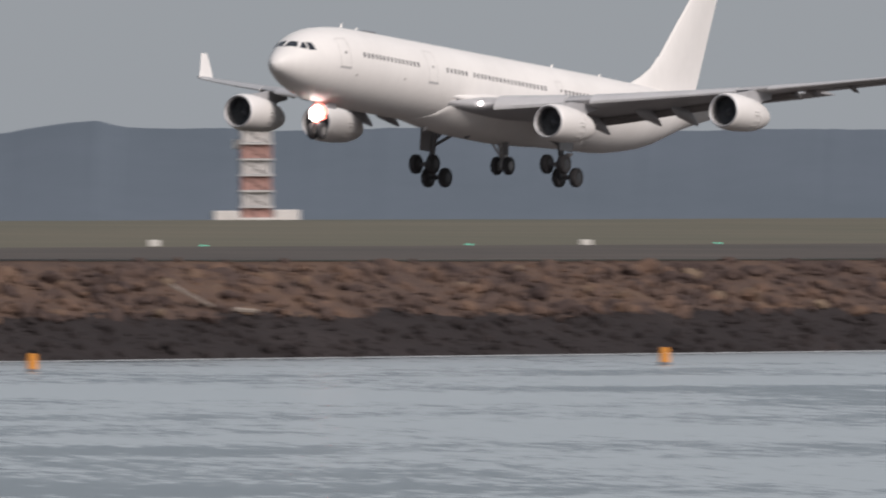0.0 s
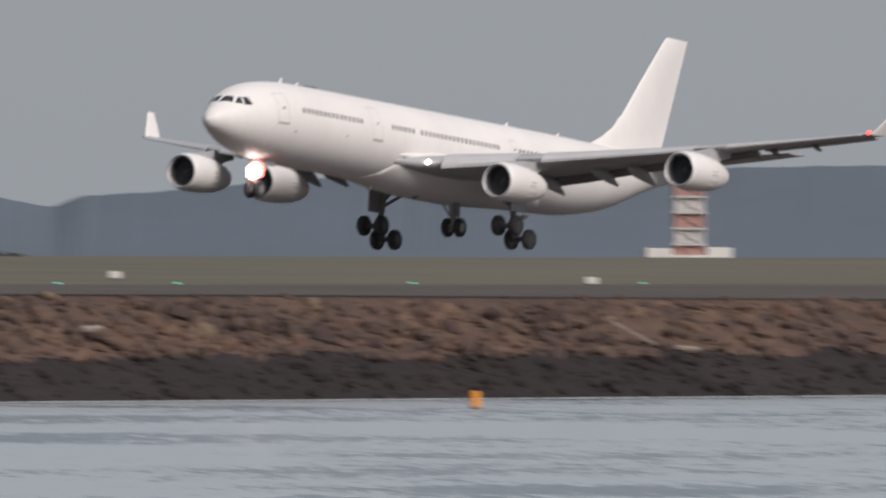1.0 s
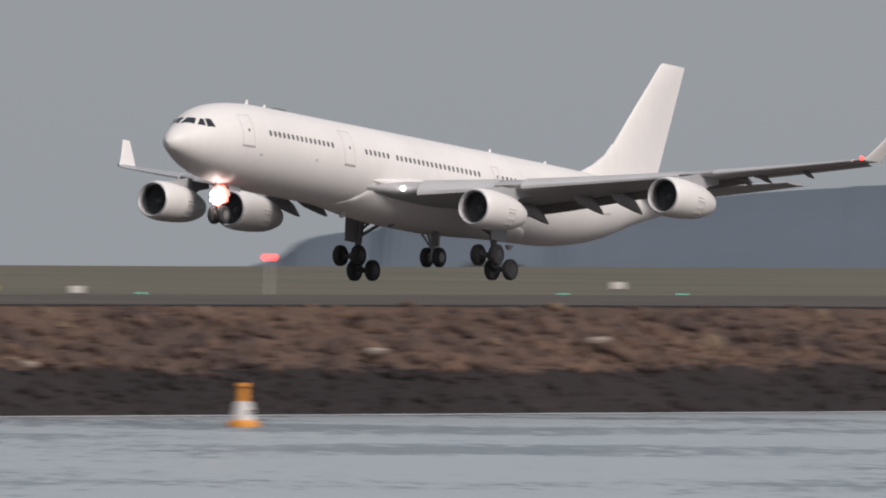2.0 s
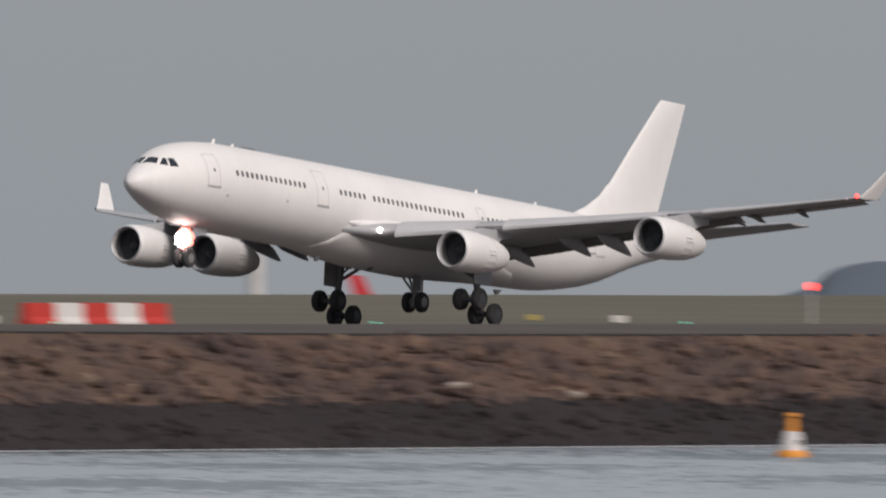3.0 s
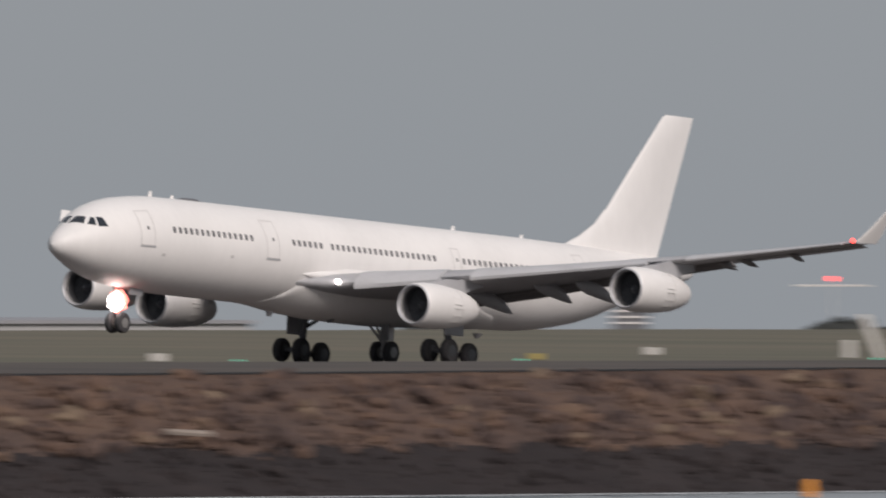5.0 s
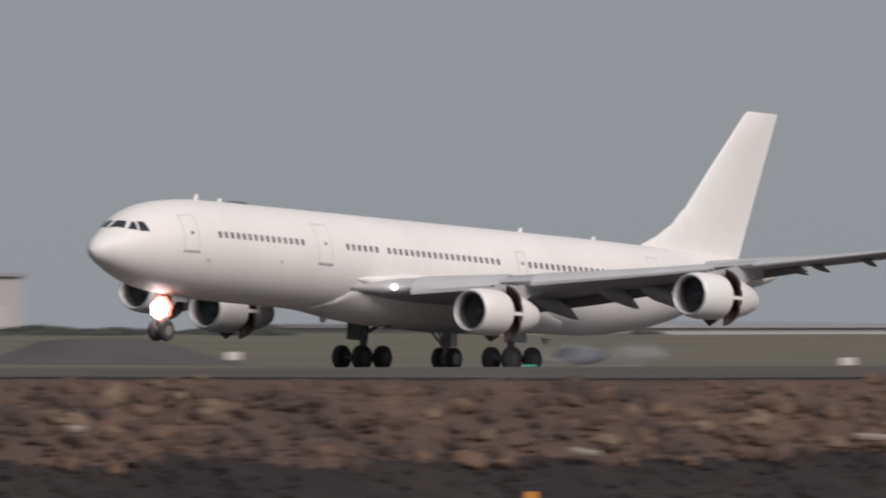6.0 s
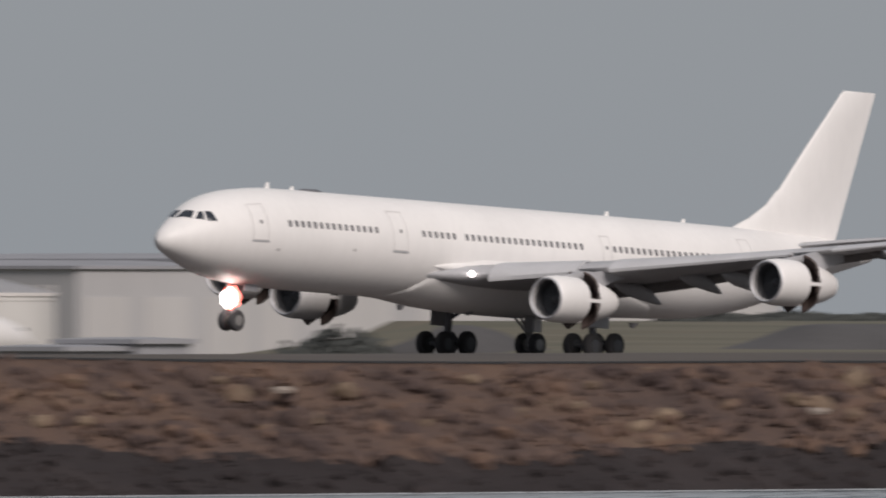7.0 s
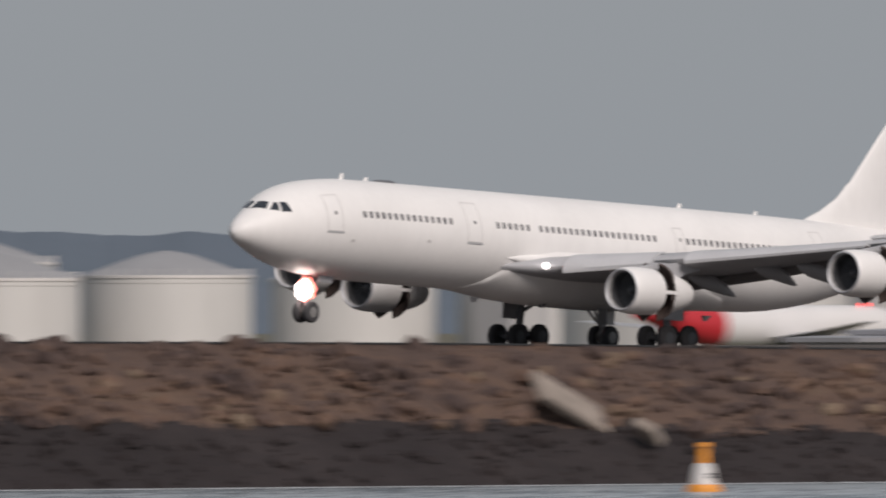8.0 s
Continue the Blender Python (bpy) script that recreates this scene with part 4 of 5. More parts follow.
def cone_buoy(x, y):
    t = thing("channel_buoy", "orange buoy with a white board and dark bars", "buoy", pose(x, y, WATER_Z - 0.05), "channel buoys")
    part("float", loft([ring_z(0, 0, -0.3, 0.75, 20), ring_z(0, 0, 0.12, 0.83, 20), ring_z(0, 0, 0.36, 0.72, 20), ring_z(0, 0, 0.40, 0.5, 20)]), M_ORANGE, t, "orange float", smooth=40)
    body = part("board_drum", loft([ring_z(0, 0, 0.38, 0.58, 18), ring_z(0, 0, 0.6, 0.55, 18), ring_z(0, 0, 1.32, 0.40, 18), ring_z(0, 0, 1.36, 0.28, 18)]), M_BWHITE, t, "white drum", smooth=40)
    part("dark_bar", box(-0.26, 0.02, -0.56, -0.40, 0.82, 0.90), M_STEEL, body)
    part("dark_bar", box(-0.22, 0.1, -0.58, -0.42, 0.68, 0.75), M_STEEL, body)
    part("top_mark", loft([ring_z(0, 0, 1.34, 0.25, 14), ring_z(0, 0, 1.5, 0.23, 14), ring_z(0, 0, 2.02, 0.21, 14), ring_z(0, 0, 2.12, 0.30, 14), ring_z(0, 0, 2.3, 0.27, 14)]), M_ORANGE, t, "orange top mark", smooth=40)


for bx, by in ((1146.7, 699.7), (1205.5, 694.0), (995.8, 715.9), (922.5, 718.0)):
    pillar_buoy(bx, by)
for bx, by in ((1072.5, 699.0), (823.6, 716.5)):
    cone_buoy(bx, by)


# ---- masts, buildings and tanks beyond the field ----
def lattice_tower(x, y, z0, w, h, base_w, label):
    t = thing("radar_tower", label, "tower", pose(x, y, z0, 0, 0, -55))
    n = 6
    for k in range(n):
        a, b = h * k / n, h * (k + 1) / n
        paint = M_TOWERRED if k % 2 == 0 else M_TOWERWHITE
        stage = part("tower_stage", box(-w / 2 + 0.12, w / 2 - 0.12, -w / 2 + 0.12, w / 2 - 0.12, a + 0.1, b - 0.1), paint, t, "red stage" if k % 2 == 0 else "white stage")
        for sy in (-1, 1):
            for sx in (-1, 1):
                part("corner_post", tube((sx * w / 2, sy * w / 2, a), (sx * w / 2, sy * w / 2, b), 0.16, 6), paint, stage)
            part("brace", tube((-w / 2, sy * w / 2, a), (w / 2, sy * w / 2, b), 0.1, 6), paint, stage)
            part("brace", tube((w / 2, sy * w / 2, a), (-w / 2, sy * w / 2, b), 0.1, 6), paint, stage)
        part("gallery", box(-w / 2 - 0.3, w / 2 + 0.3, -w / 2 - 0.3, w / 2 + 0.3, b - 0.12, b + 0.06), M_TOWERWHITE, t)
    part("equipment_hut", box(-base_w / 2, -w / 2 - 0.4, -1.6, 1.6, -0.5, 1.2, bevel=0.06), M_BWHITE, t, "white equipment hut")
    part("equipment_hut", box(w / 2 + 0.4, base_w / 2, -1.6, 1.6, -0.5, 1.3, bevel=0.06), M_BWHITE, t, "white equipment hut")
    part("plinth", box(-w / 2 - 0.5, w / 2 + 0.5, -2, 2, -0.5, 0.5, bevel=0.05), M_BWHITE, t)
    part("dish_box", box(-w / 2 - 0.9, -w / 2 - 0.1, -0.5, 0.5, h - 2.2, h - 1.2, bevel=0.1), M_TOWERWHITE, t)


lattice_tower(2151.3, 1290.0, 1.05, 2.7, 9.6, 8.6, "red and white banded radar tower with white huts at its foot")


def mast(x, y, z0, h, w, label):
    t = thing("control_mast", label, "mast", pose(x, y, z0, 0, 0, -55))
    part("shaft", loft([ring_z(0, 0, 0, w * 0.55, 12), ring_z(0, 0, h, w * 0.45, 12)]), M_TOWERWHITE, t)
    for k, dx in ((0.55, 0.0), (0.70, 0.2), (0.84, 1.3)):
        part("platform", box(-w * 0.5, w * 0.56 + dx, -w * 0.55, w * 0.55, h * k, h * k + 0.45, bevel=0.06), M_STEEL, t, "dark platform")
    part("head", box(-w * 0.55, w * 0.62, -w * 0.5, w * 0.5, h - 0.2, h + 0.1, bevel=0.06), M_TOWERRED, t, "red head")
    part("beacon", loft([ring_z(-w * 0.3, 0, h + 0.05, 0.2, 10), ring_z(-w * 0.3, 0, h + 0.4, 0.16, 10)]), M_REDLAMP, t, "red beacon")


mast(2198.2, 1500, -4.2, 19.6, 1.55, "tall banded mast with dark platforms and a red beacon")
mast(2042.0, 1505, -4.2, 11.3, 0.8, "slim mast with a red beacon")


def parked_jet(label, x, y, ground, m_fin, m_hull, m_tail, scale=1.0, heading=0.0, red_to=7.0):
    t = thing("parked_airliner", label, "airliner", pose(x, y, ground, 0, 0, heading))
    k = scale
    tab = ((0, 0.25, 4.3), (2, 0.7, 4.15), (5, 1.3, 3.8), (9, 1.8, 3.35), (13, 1.95, 3.2), (31, 1.95, 3.2), (34, 1.8, 3.1), (36.5, 1.3, 2.85), (38.2, 0.7, 2.65), (38.9, 0.1, 2.55))
    def hull(s0, s1):
        rs = []
        n = 16
        for i in range(n + 1):
            s = s0 + (s1 - s0) * i / n
            r, z = curve_at(tab, s)
            rs.append(ring_x(s * k, 0, z * k, r * k, r * k, 20))
        return loft(rs)
    part("hull", hull(red_to, 38.9), m_hull, t, smooth=60)
    part("tail_cone", hull(0, red_to + 0.05), m_tail, t, smooth=60)
    fin = [[((le + c * (te - le)) * k, q * 0.09 * (te - le) * k, z * k) for c, q in FOIL] for z, le, te in ((4.6, 8.5, 1.9), (6.2, 6.6, 1.6), (12.1, 1.3, -1.3))]
    part("tail_fin", loft(fin), m_fin, t, smooth=50)
    for sd in (-1, 1):
        part("tailplane", loft([[((le + c * (te - le)) * k, sd * y1 * k, (z + 0.08 * q * abs(te - le)) * k) for c, q in FOIL] for y1, le, te, z in ((0.5, 5.5, 1.6, 4.5), (6.8, 1.2, -0.6, 5.2))]), M_GREY, t)
        part("wing", loft([[((le + c * (te - le)) * k, sd * y1 * k, (z + 0.11 * q * abs(te - le)) * k) for c, q in FOIL] for y1, le, te, z in ((1.2, 24.5, 16.8, 2.2), (6, 20.8, 15.8, 2.6), (17, 13.2, 11.6, 3.7))]), M_GREY, t)
        part("engine", loft([ring_x((21.5 - a) * k, sd * 5.2 * k, 1.35 * k, r * k, r * k, 16) for a, r in ((-1.5, 0.85), (-1.2, 1.0), (1.0, 1.0), (2.6, 0.6))]), M_JETWHITE, t, smooth=40)
        for xx, h in ((17.5, 1.5),):
            g = tube((xx * k, sd * 2.6 * k, 0.5 * k), (xx * k, sd * 2.6 * k, 2.2 * k), 0.12 * k)
            loft([ring_y(xx * k, (sd * 2.6 - 0.3) * k, 0.55 * k, 0.55 * k, 14), ring_y(xx * k, (sd * 2.6 + 0.3) * k, 0.55 * k, 0.55 * k, 14)], bm=g)
            part("gear", g, M_STEEL, t)
    for sd in (-1, 1):
        part("cockpit_window", loft([[(a * k, sd * b * k, c * k) for a, b, c in ((37.55, 0.45, 3.62), (36.6, 1.12, 3.62), (36.5, 1.0, 3.98), (37.0, 0.5, 3.98))], [(a * k, sd * b * k, c * k) for a, b, c in ((37.4, 0.3, 3.5), (36.5, 0.9, 3.5), (36.3, 0.8, 3.8), (36.8, 0.4, 3.8))]]), M_GLASS, t, "dark cockpit window")
    g = tube((34 * k, 0, 0.4 * k), (34 * k, 0, 1.6 * k), 0.1 * k)
    loft([ring_y(34 * k, -0.25 * k, 0.4 * k, 0.4 * k, 14), ring_y(34 * k, 0.25 * k, 0.4 * k, 0.4 * k, 14)], bm=g)
    part("gear", g, M_STEEL, t)
    return t


red_jet = parked_jet("white airliner with a red tail taxiing beyond the runway", 1820.5, 1600, -4.05, M_JETRED, M_JETWHITE, M_JETRED, scale=1.1, red_to=10.5)
# pale swirl on the red fin
sw = bmesh.new()
rs = []
for u in range(7):
    v = u / 6
    cx, cz = 0.8 + 3.6 * (v - 0.12 * math.sin(v * 6.0)), 10.6 - 5.6 * v
    rs.append([(q * 1.1, w, h * 1.1) for q, w, h in ((cx - 0.7 * (1 - 0.5 * v), -0.42, cz), (cx + 1.0 * (1 - 0.5 * v), -0.42, cz + 0.35), (cx + 1.0 * (1 - 0.5 * v), -0.2, cz + 0.35), (cx - 0.7 * (1 - 0.5 * v), -0.2, cz))])
part("fin_stripe", loft(rs, bm=sw), M_JETWHITE, red_jet, "pale curved stripe")
bc = bmesh.new()
bmesh.ops.create_uvsphere(bc, u_segments=10, v_segments=8, radius=0.2)
part("beacon", bc, M_REDLAMP, red_jet, "red flashing beacon", at=pose(33.7, -0.9, 5.75))

navy_jet = parked_jet("white airliner with a navy tail being pushed back", 2060.0, 1500, -4.1, M_NAVY, M_JETWHITE, M_JETWHITE, heading=180)
parked_jet("parked white airliner with a red tail", 2217.0, 1500, -9.0, M_JETRED, M_JETWHITE, M_JETWHITE)


def light_post(x, y, h, label, bar=0.0):
    t = thing("light_post", label, "light", pose(x, y, ground_z(x, y) - 0.05, 0, 0, -55))
    part("post", tube((0, 0, 0), (0, 0, h), 0.07, 8, 0.05), M_TOWERWHITE, t)
    lamp = bmesh.new()
    bmesh.ops.create_uvsphere(lamp, u_segments=10, v_segments=8, radius=0.28)
    part("lamp", lamp, M_REDLAMP, t, "lit red lamp", at=pose(0, 0, h + 0.2 + (0.5 if bar else 0)))
    if bar:
        part("cross_bar", box(-bar / 2, bar / 2, -0.08, 0.08, h - 0.1, h + 0.1, bevel=0.02), M_BWHITE, t, "white cross bar")
        part("stem", tube((0, 0, h), (0, 0, h + 0.6), 0.06, 8), M_TOWERWHITE, t)


light_post(1506.5, 980, 2.5, "thin post with a lit red obstruction lamp")
light_post(2094.0, 1500, 9.6, "tall post with a white bar and a red lamp", 7.6)


def leaning_board(x, y):
    t = thing("leaning_board", "white leaning marker board on the grass", "marker", pose(x, y, ground_z(x, y) - 0.05, 0, 0, -55))
    part("board", loft([[(0.62 - 0.26, -0.1, 0), (0.62 + 0.26, -0.1, 0), (0.62 + 0.26, 0.1, 0), (0.62 - 0.26, 0.1, 0)], [(-0.62 - 0.3, -0.1, 3.0), (-0.62 + 0.3, -0.1, 3.0), (-0.62 + 0.3, 0.1, 3.0), (-0.62 - 0.3, 0.1, 3.0)]]), M_SIGN, t)
    part("brace", tube((0.3, 0.9, 0), (-0.2, 0.05, 2.0), 0.06, 6), M_STEEL, t)
    part("marker_post", box(-1.9, -1.3, -0.1, 0.1, 0, 1.25, bevel=0.04), M_SIGN, t)


leaning_board(1399.6, 1000)


# Dark slatted box, not a known vehicle, slid along with the navy-tailed jet.
def slat_stack(x, y):
    t = thing("slatted_box", "dark slatted box beside the navy-tailed airliner", "truck", pose(x, y, -4.3, 0, 0, -55))
    part("frame", box(-1.7, 1.7, -1, 1, 0, 8.2, bevel=0.05), M_STEEL, t)
    for k in range(4):
        part("slat", box(-1.75, 1.75, -1.08, -0.95, 5.9 + 0.6 * k, 6.1 + 0.6 * k), M_BWHITE, t, "pale slat")
    return t


slat_box = slat_stack(2047.0, 1494)


def building(name, label, x0, x1, y0, y1, z0, z1, bays, roof_rise=0.6, wall=None):
    t = thing(name, label, "building", pose(x0, y0, z0))
    w, d, h = x1 - x0, y1 - y0, z1 - z0
    part("wall", box(0, w, 0, d, 0, h), wall or M_BUILD, t, "ribbed cladding")
    part("roof", loft([[(-0.4, -0.4, h), (w + 0.4, -0.4, h), (w + 0.4, d + 0.4, h), (-0.4, d + 0.4, h)], [(-0.4, -0.4, h + 0.35), (w + 0.4, -0.4, h + 0.35), (w + 0.4, d + 0.4, h + 0.35), (-0.4, d + 0.4, h + 0.35)],
                       [(w * 0.15, d * 0.35, h + 0.35 + roof_rise), (w * 0.85, d * 0.35, h + 0.35 + roof_rise), (w * 0.85, d * 0.65, h + 0.35 + roof_rise), (w * 0.15, d * 0.65, h + 0.35 + roof_rise)]]), M_ROOF, t, "grey roof")
    for k in range(bays):
        xa = w * (k + 0.12) / bays
        xb = w * (k + 0.82) / bays
        part("panel_door", box(xa, xb, -0.12, 0.05, 0.2, h * 0.72), M_HDOOR, t, "large pale sliding door")
    return t


building("hangar", "long pale hangar with a flat grey roof", 2003, 2098, 1700, 1760, -4.2, 7.0, 6)
building("hangar", "pale hangar with a grey roof", 1969, 1998.5, 1690, 1730, -4.2, 6.2, 3)
building("stair_tower", "narrow white stair tower between the tanks", 2246.5, 2253.5, 1986, 1992, -4.2, 7.0, 1, 0.2)
building("shed", "low grey shed beyond the runway", 1446, 1452.3, 1235, 1243, -4.3, -0.4, 2, 0.15, M_ROOF)
building("shed", "low flat grey shed beyond the runway", 1438.6, 1445.6, 1236, 1243, -4.3, -0.95, 2, 0.15, M_ROOF)
building("terminal", "long low white terminal behind the grass", 1995, 2075, 1560, 1590, -4.2, 1.6, 8, 0.3)


def storage_tank(x, y, r, z0, z1, label):
    t = thing("storage_tank", label, "tank", pose(x, y, z0), "storage tanks")
    h = z1 - z0
    part("shell", loft([ring_z(0, 0, 0, r, 64), ring_z(0, 0, h, r, 64)]), M_TANK, t, "pale painted shell", smooth=30)
    part("rim", loft([ring_z(0, 0, h - 0.25, r + 0.12, 64), ring_z(0, 0, h + 0.1, r + 0.14, 64), ring_z(0, 0, h + 0.12, r - 0.1, 64)]), M_BWHITE, t, "white rim")
    part("roof", loft([ring_z(0, 0, h + 0.1, r - 0.05, 64), ring_z(0, 0, h + 1.5, r * 0.62, 64), ring_z(0, 0, h + 2.6, r * 0.30, 64), ring_z(0, 0, h + 3.1, 0.4, 64)]), M_TANKROOF, t, "grey domed roof", smooth=60)
    for k in (0.9,):
        part("girder", loft([ring_z(0, 0, h * k, r + 0.03, 64), ring_z(0, 0, h * k + 0.1, r + 0.06, 64)], cap=False), M_TANK, t)
    for a in range(0, 360, 9):
        c, s = math.cos(radians(a)), math.sin(radians(a))
        if s < 0.3:
            part("rail_post", tube((c * (r - 0.2), s * (r - 0.2), h + 0.1), (c * (r - 0.2), s * (r - 0.2), h + 0.9), 0.06, 5), M_BWHITE, t)
    return t


for tx, ty, tr, tz in ((2199.5, 2000, 10.3, 4.95), (2169.5, 2000, 9.8, 4.6), (2244.5, 2010, 10.1, 4.5), (2160.0, 2035, 10.5, 6.0), (2218.0, 2050, 11.0, 6.6), (2271.0, 2002, 10.8, 4.5), (2308.0, 2002, 10.8, 4.5), (1917.0, 1668, 15.0, 3.6)):
    storage_tank(tx, ty, tr, -4.2, tz, "pale cylindrical storage tank with a grey domed roof")


def bush(x, y, w, h, seed, z0=None):
    t = thing("bush", "dark rounded bush on the far side of the field", "bush", pose(x, y, (ground_z(x, y) if z0 is None else z0) - 0.2), "far bushes")
    r = random.Random(seed)
    part("stem", tube((0, 0, 0), (0, 0, h * 0.5), 0.2, 6, 0.1), M_STEEL, t)
    verts, faces = [], []
    for k in range(1500):
        a = r.uniform(0, 6.283)
        q = r.random() ** 0.5
        hx, hy = math.cos(a) * q * w / 2, math.sin(a) * q * w / 2.5
        top = h * (1 - 0.75 * q * q) * (0.75 + 0.4 * noise.noise(Vector((hx * 0.5 + seed, hy * 0.5, 0))))
        p = Vector((hx, hy, max(0.1, top * r.uniform(0.25, 1.0))))
        d = Vector((r.uniform(-1, 1), r.uniform(-1, 1), r.uniform(-1, 1))).normalized() * r.uniform(0.2, 0.45)
        e = d.orthogonal().normalized() * d.length * 0.7
        i = len(verts)
        verts += [p - d, p + e, p + d, p - e]
        faces.append((i, i + 1, i + 2, i + 3))
    me = bpy.data.meshes.new("leaves")
    me.from_pydata([v[:] for v in verts], [], faces)
    me.materials.append(M_TREE)
    ob = new("leaves", me)
    ob.parent = t
    tagged(ob, "dark leaves greyed with painted haze", kind="stuff")


for k, (bx, by, bw, bh) in enumerate(((1726, 1330, 9, 1.6), (1797, 1330, 11, 1.7), (1858, 1330, 9, 2.7), (1863, 1328, 6, 1.5), (1719, 1330, 9, 1.3), (1690, 1320, 8, 1.2), (2092, 1335, 14, 2.2),
                                      (1560, 1270, 9, 1.0), (1572, 1268, 12, 0.8), (1584, 1260, 8, 1.1), (1596, 1272, 12, 0.9), (1606, 1300, 14, 1.0), (1618, 1290, 12, 0.8), (1548, 1262, 10, 0.9), (1630, 1310, 12, 0.9), (1171, 1001, 9, 3.6), (1177, 1003, 9, 3.9), (1183, 1003, 8, 3.6), (1188, 1004, 8, 4.1), (1195, 1006, 8, 4.4), (1199, 1007, 8, 3.7))):
    bush(bx, by, bw, bh, k)


def earth_berm(label, x0, x1, y, top, mound=False):
    n = 40
    rows = []
    for k in range(n + 1):
        x = x0 + (x1 - x0) * k / n
        base = ground_z(x, y) - 0.3
        e = math.sin(math.pi * k / n) ** 0.8 if mound else smooth01(0, 16, min(k, n - k))
        h = base + (top - base) * e + 0.12 * e * noise.noise(Vector((x * 0.5, 3, 0)))
        rows.append([(x, y - 5, base), (x, y - 1.4, base + (h - base) * 0.85), (x, y, h), (x, y + 1.4, h), (x, y + 6, base)])
    tagged(part("earth_berm", loft(rows), M_BERM, smooth=50), label, "berm", kind="structure")


earth_berm("low grey earth berm beyond the runway", 1234, 1263, 1005, 1.4)
earth_berm("heap of grey earth beside the grass", 1203, 1213, 1004, 1.35, True)


# ---- debris on the bank ----
def slab(x, u, ln, wd, th, turn, tip, label, material, lean=24):
    y, z = bank_point(x, u)
    t = thing("slab" if wd > 0.5 else "driftwood", label, "debris", pose(x, y - 0.7, z + 0.35, lean, tip, turn))
    bm = box(-ln / 2, ln / 2, -wd / 2, wd / 2, -th / 2, th / 2, bevel=min(th, wd) * 0.15)
    for v in bm.verts:
        v.co += Vector((0.06 * noise.noise(v.co * 2), 0.1 * noise.noise(v.co * 1.3), 0.05 * noise.noise(v.co * 3)))
    part("body", bm, material, t)


slab(852.8, 0.57, 5.0, 1.9, 0.45, 0, 21, "broken pale concrete slab leaning on the rubble", M_SLAB, 48)
slab(855.6, 0.40, 1.5, 1.2, 0.5, 20, 30, "broken pale concrete slab among wet rocks", M_SLAB)
slab(1248.5, 0.62, 5.2, 0.28, 0.22, 3, 14, "pale driftwood log on the rubble", M_SLAB)
slab(1251.5, 0.5, 2.4, 0.25, 0.2, 0, 2, "pale driftwood log on the rubble", M_SLAB)
for dx, du, dl in ((1061.2, 0.52, 2.6), (1063.5, 0.53, 2.2), (991.0, 0.53, 3.0), (965.9, 0.44, 2.2), (892.3, 0.74, 1.3), (1190, 0.66, 1.6), (1165, 0.58, 1.8), (1118, 0.55, 1.5), (1128, 0.48, 1.2), (930, 0.6, 1.4)):
    slab(dx, du, dl, 0.35, 0.22, (dx * 7) % 17 - 8, (dx * 3) % 7 - 3, "short pale driftwood plank on the rubble", M_SLAB)

build_boulders(bank)


# ---- tyre smoke that rises where the wheels meet the runway ----
def smoke_puff(ln, h, seed):
    t = thing("tyre_smoke", "thin bluish-white tyre smoke over the runway", "smoke", pose(0, RUNWAY_Y, -9), "tyre smoke")
    for k in range(3):
        bm = bmesh.new()
        bmesh.ops.create_icosphere(bm, subdivisions=3, radius=1)
        for v in bm.verts:
            q = 1 + 0.35 * noise.noise(v.co * 1.6 + Vector((seed, k * 7, 0)))
            v.co = Vector((v.co.x * ln / 2, v.co.y * 1.5, v.co.z * h / 2)) * q * (1 - 0.2 * k)
            v.co.x += (k - 1) * ln * 0.14
        part("puff", bm, M_SMOKE, t, smooth=60)
    return t


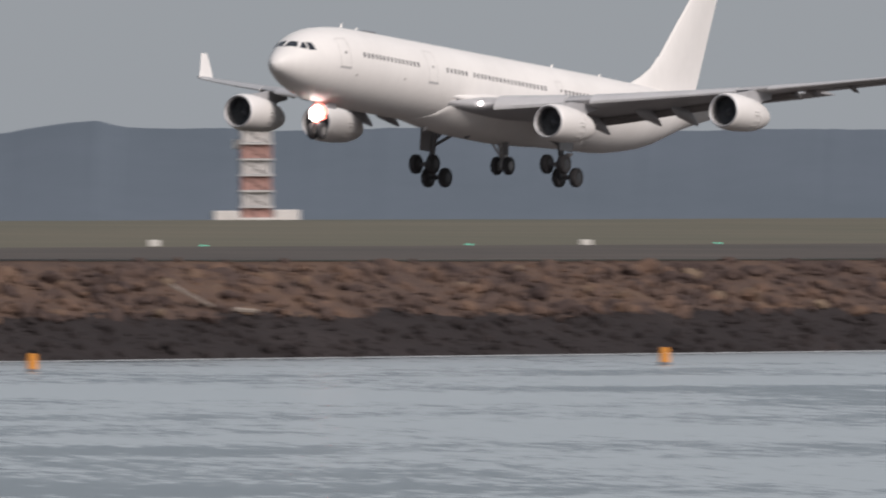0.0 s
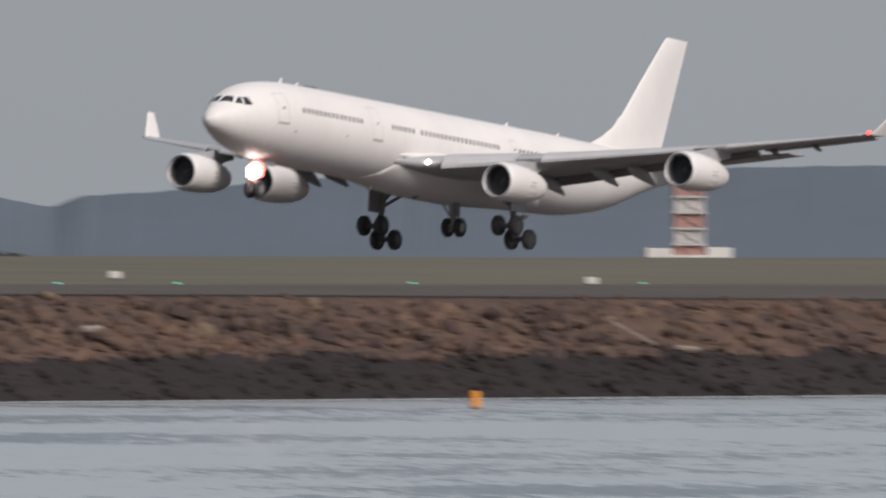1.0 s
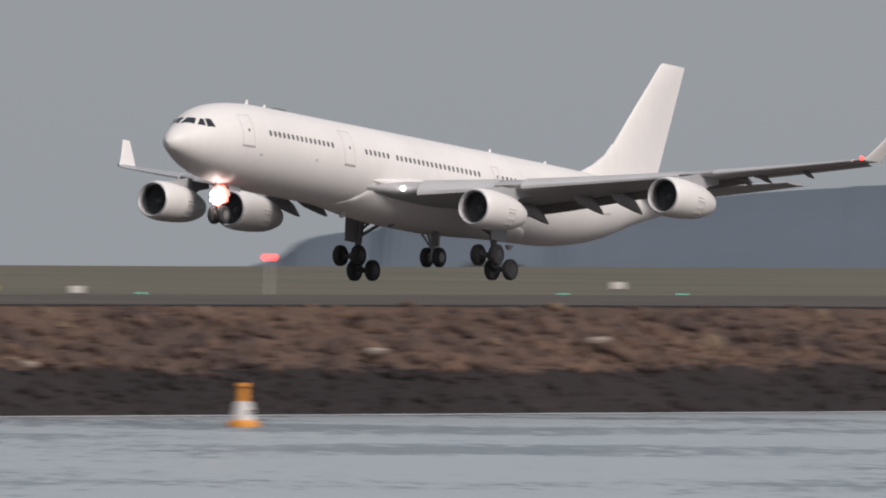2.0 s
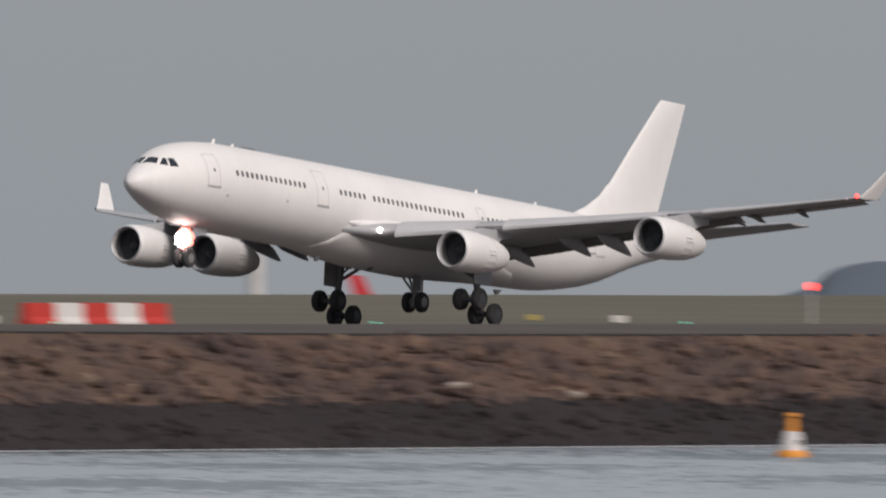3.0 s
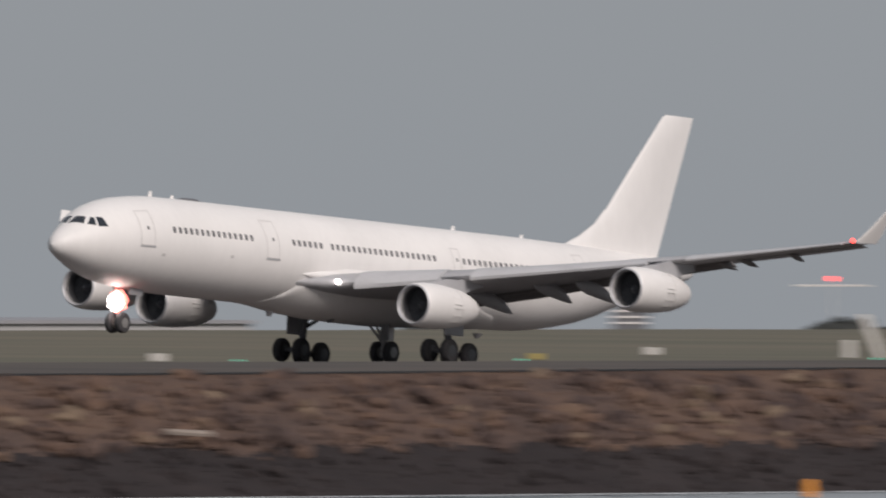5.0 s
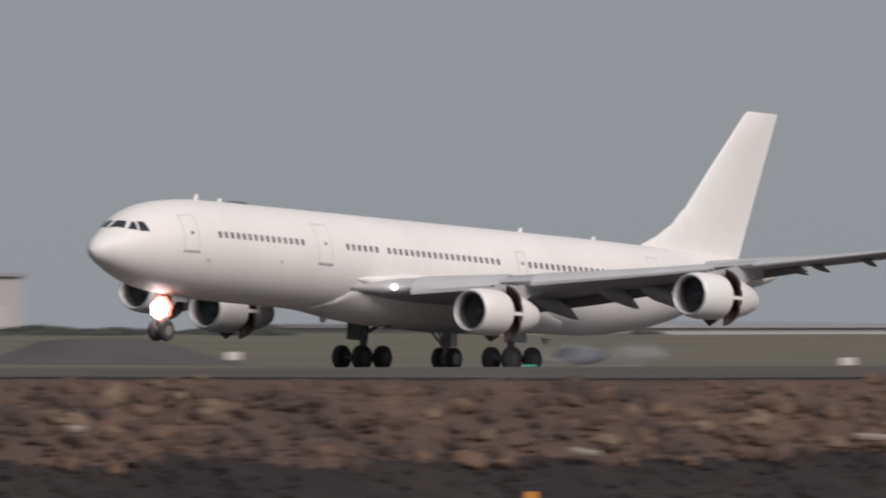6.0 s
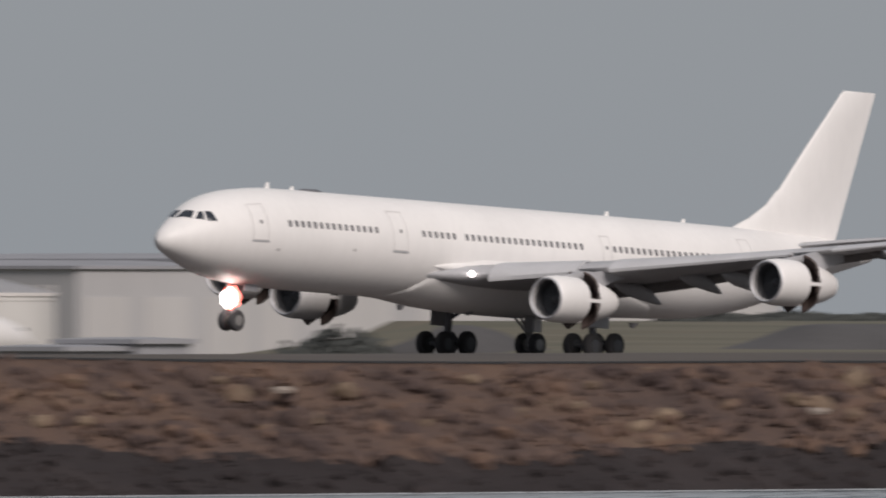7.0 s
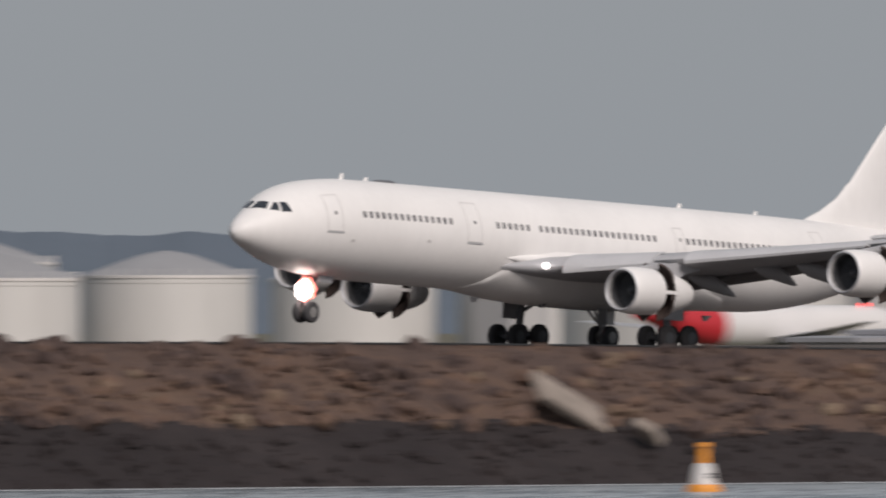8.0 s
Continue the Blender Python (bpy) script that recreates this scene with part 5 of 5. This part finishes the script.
PUFFS = []
for k, (sx, sy, sz, t0, ln, h, drift) in enumerate(((1292, 886.5, 0.7, 3.3, 9, 1.5, 2), (1296, 897.0, 0.7, 3.3, 10, 1.6, 2), (1146, 889.5, 0.7, 5.75, 10, 1.6, 3), (1154, 892.0, 0.9, 5.7, 12, 2.0, 3), (1132, 891.5, 0.8, 5.95, 9, 1.5, 3), (1284, 886.5, 0.7, 3.45, 9, 1.5, 2), (1277, 892.0, 0.8, 3.72, 10, 1.7, 2), (1269, 896.5, 0.7, 3.85, 9, 1.4, 2))):
    PUFFS.append((smoke_puff(ln, h, k * 11.3), sx, sy, sz, t0, drift))


def motions():
    walk(airliner, [(t, pose(x + S0, RUNWAY_Y, z, bank_, pitch, yaw)) for t, x, z, pitch, bank_, yaw in PLANE_ROWS])
    for door, shut in REVERSERS:
        wide = shut @ pose(0, 0, 0, 0, 48, 0)
        half = shut @ pose(0, 0, 0, 0, 24, 0)
        walk(door, [(0.0, shut), (5.5, shut), (5.75, half), (6.05, wide), (8.0, wide)])
    for bogie, x, y in BOGIES:
        walk(bogie, [(0.0, pose(x, y, -5.29, 0, 24, 0)), (2.8, pose(x, y, -5.29, 0, 24, 0)), (3.0, pose(x, y, -5.29, 0, 24, 0)), (3.5, pose(x, y, -5.04, 0, 20, 0)),
                     (4.0, pose(x, y, -5.15, 0, 17, 0)), (4.2, pose(x, y, -5.16, 0, 16, 0)), (5.3, pose(x, y, -4.84, 0, -1, 0)), (5.5, pose(x, y, -4.87, 0, -2.5, 0)), (8.0, pose(x, y, -4.88, 0, -3.0, 0))])
    for puff, x, y, z, t0, drift in PUFFS:
        walk(puff, [(0.0, pose(x, y, -9)), (t0 - 0.12, pose(x, y, -7)), (t0 + 0.15, pose(x, y, z * 0.6)), (t0 + 0.9, pose(x + drift, y, z)), (8.0, pose(x + drift * 4, y, z + 0.8))])
    walk(red_jet, [(t, pose(1821.5 + 14.0 * (t - 7.5), 1600, -4.05)) for t in (0.0, 4.0, 8.0)])
    walk(navy_jet, [(t, pose(2057.6 + 6.0 * (t - 4.0), 1500, -4.1, 0, 0, 180)) for t in (0.0, 4.0, 8.0)])
    walk(slat_box, [(t, pose(2044.6 + 6.0 * (t - 4.0), 1494, -4.3, 0, 0, -55)) for t in (0.0, 4.0, 8.0)])


motions()
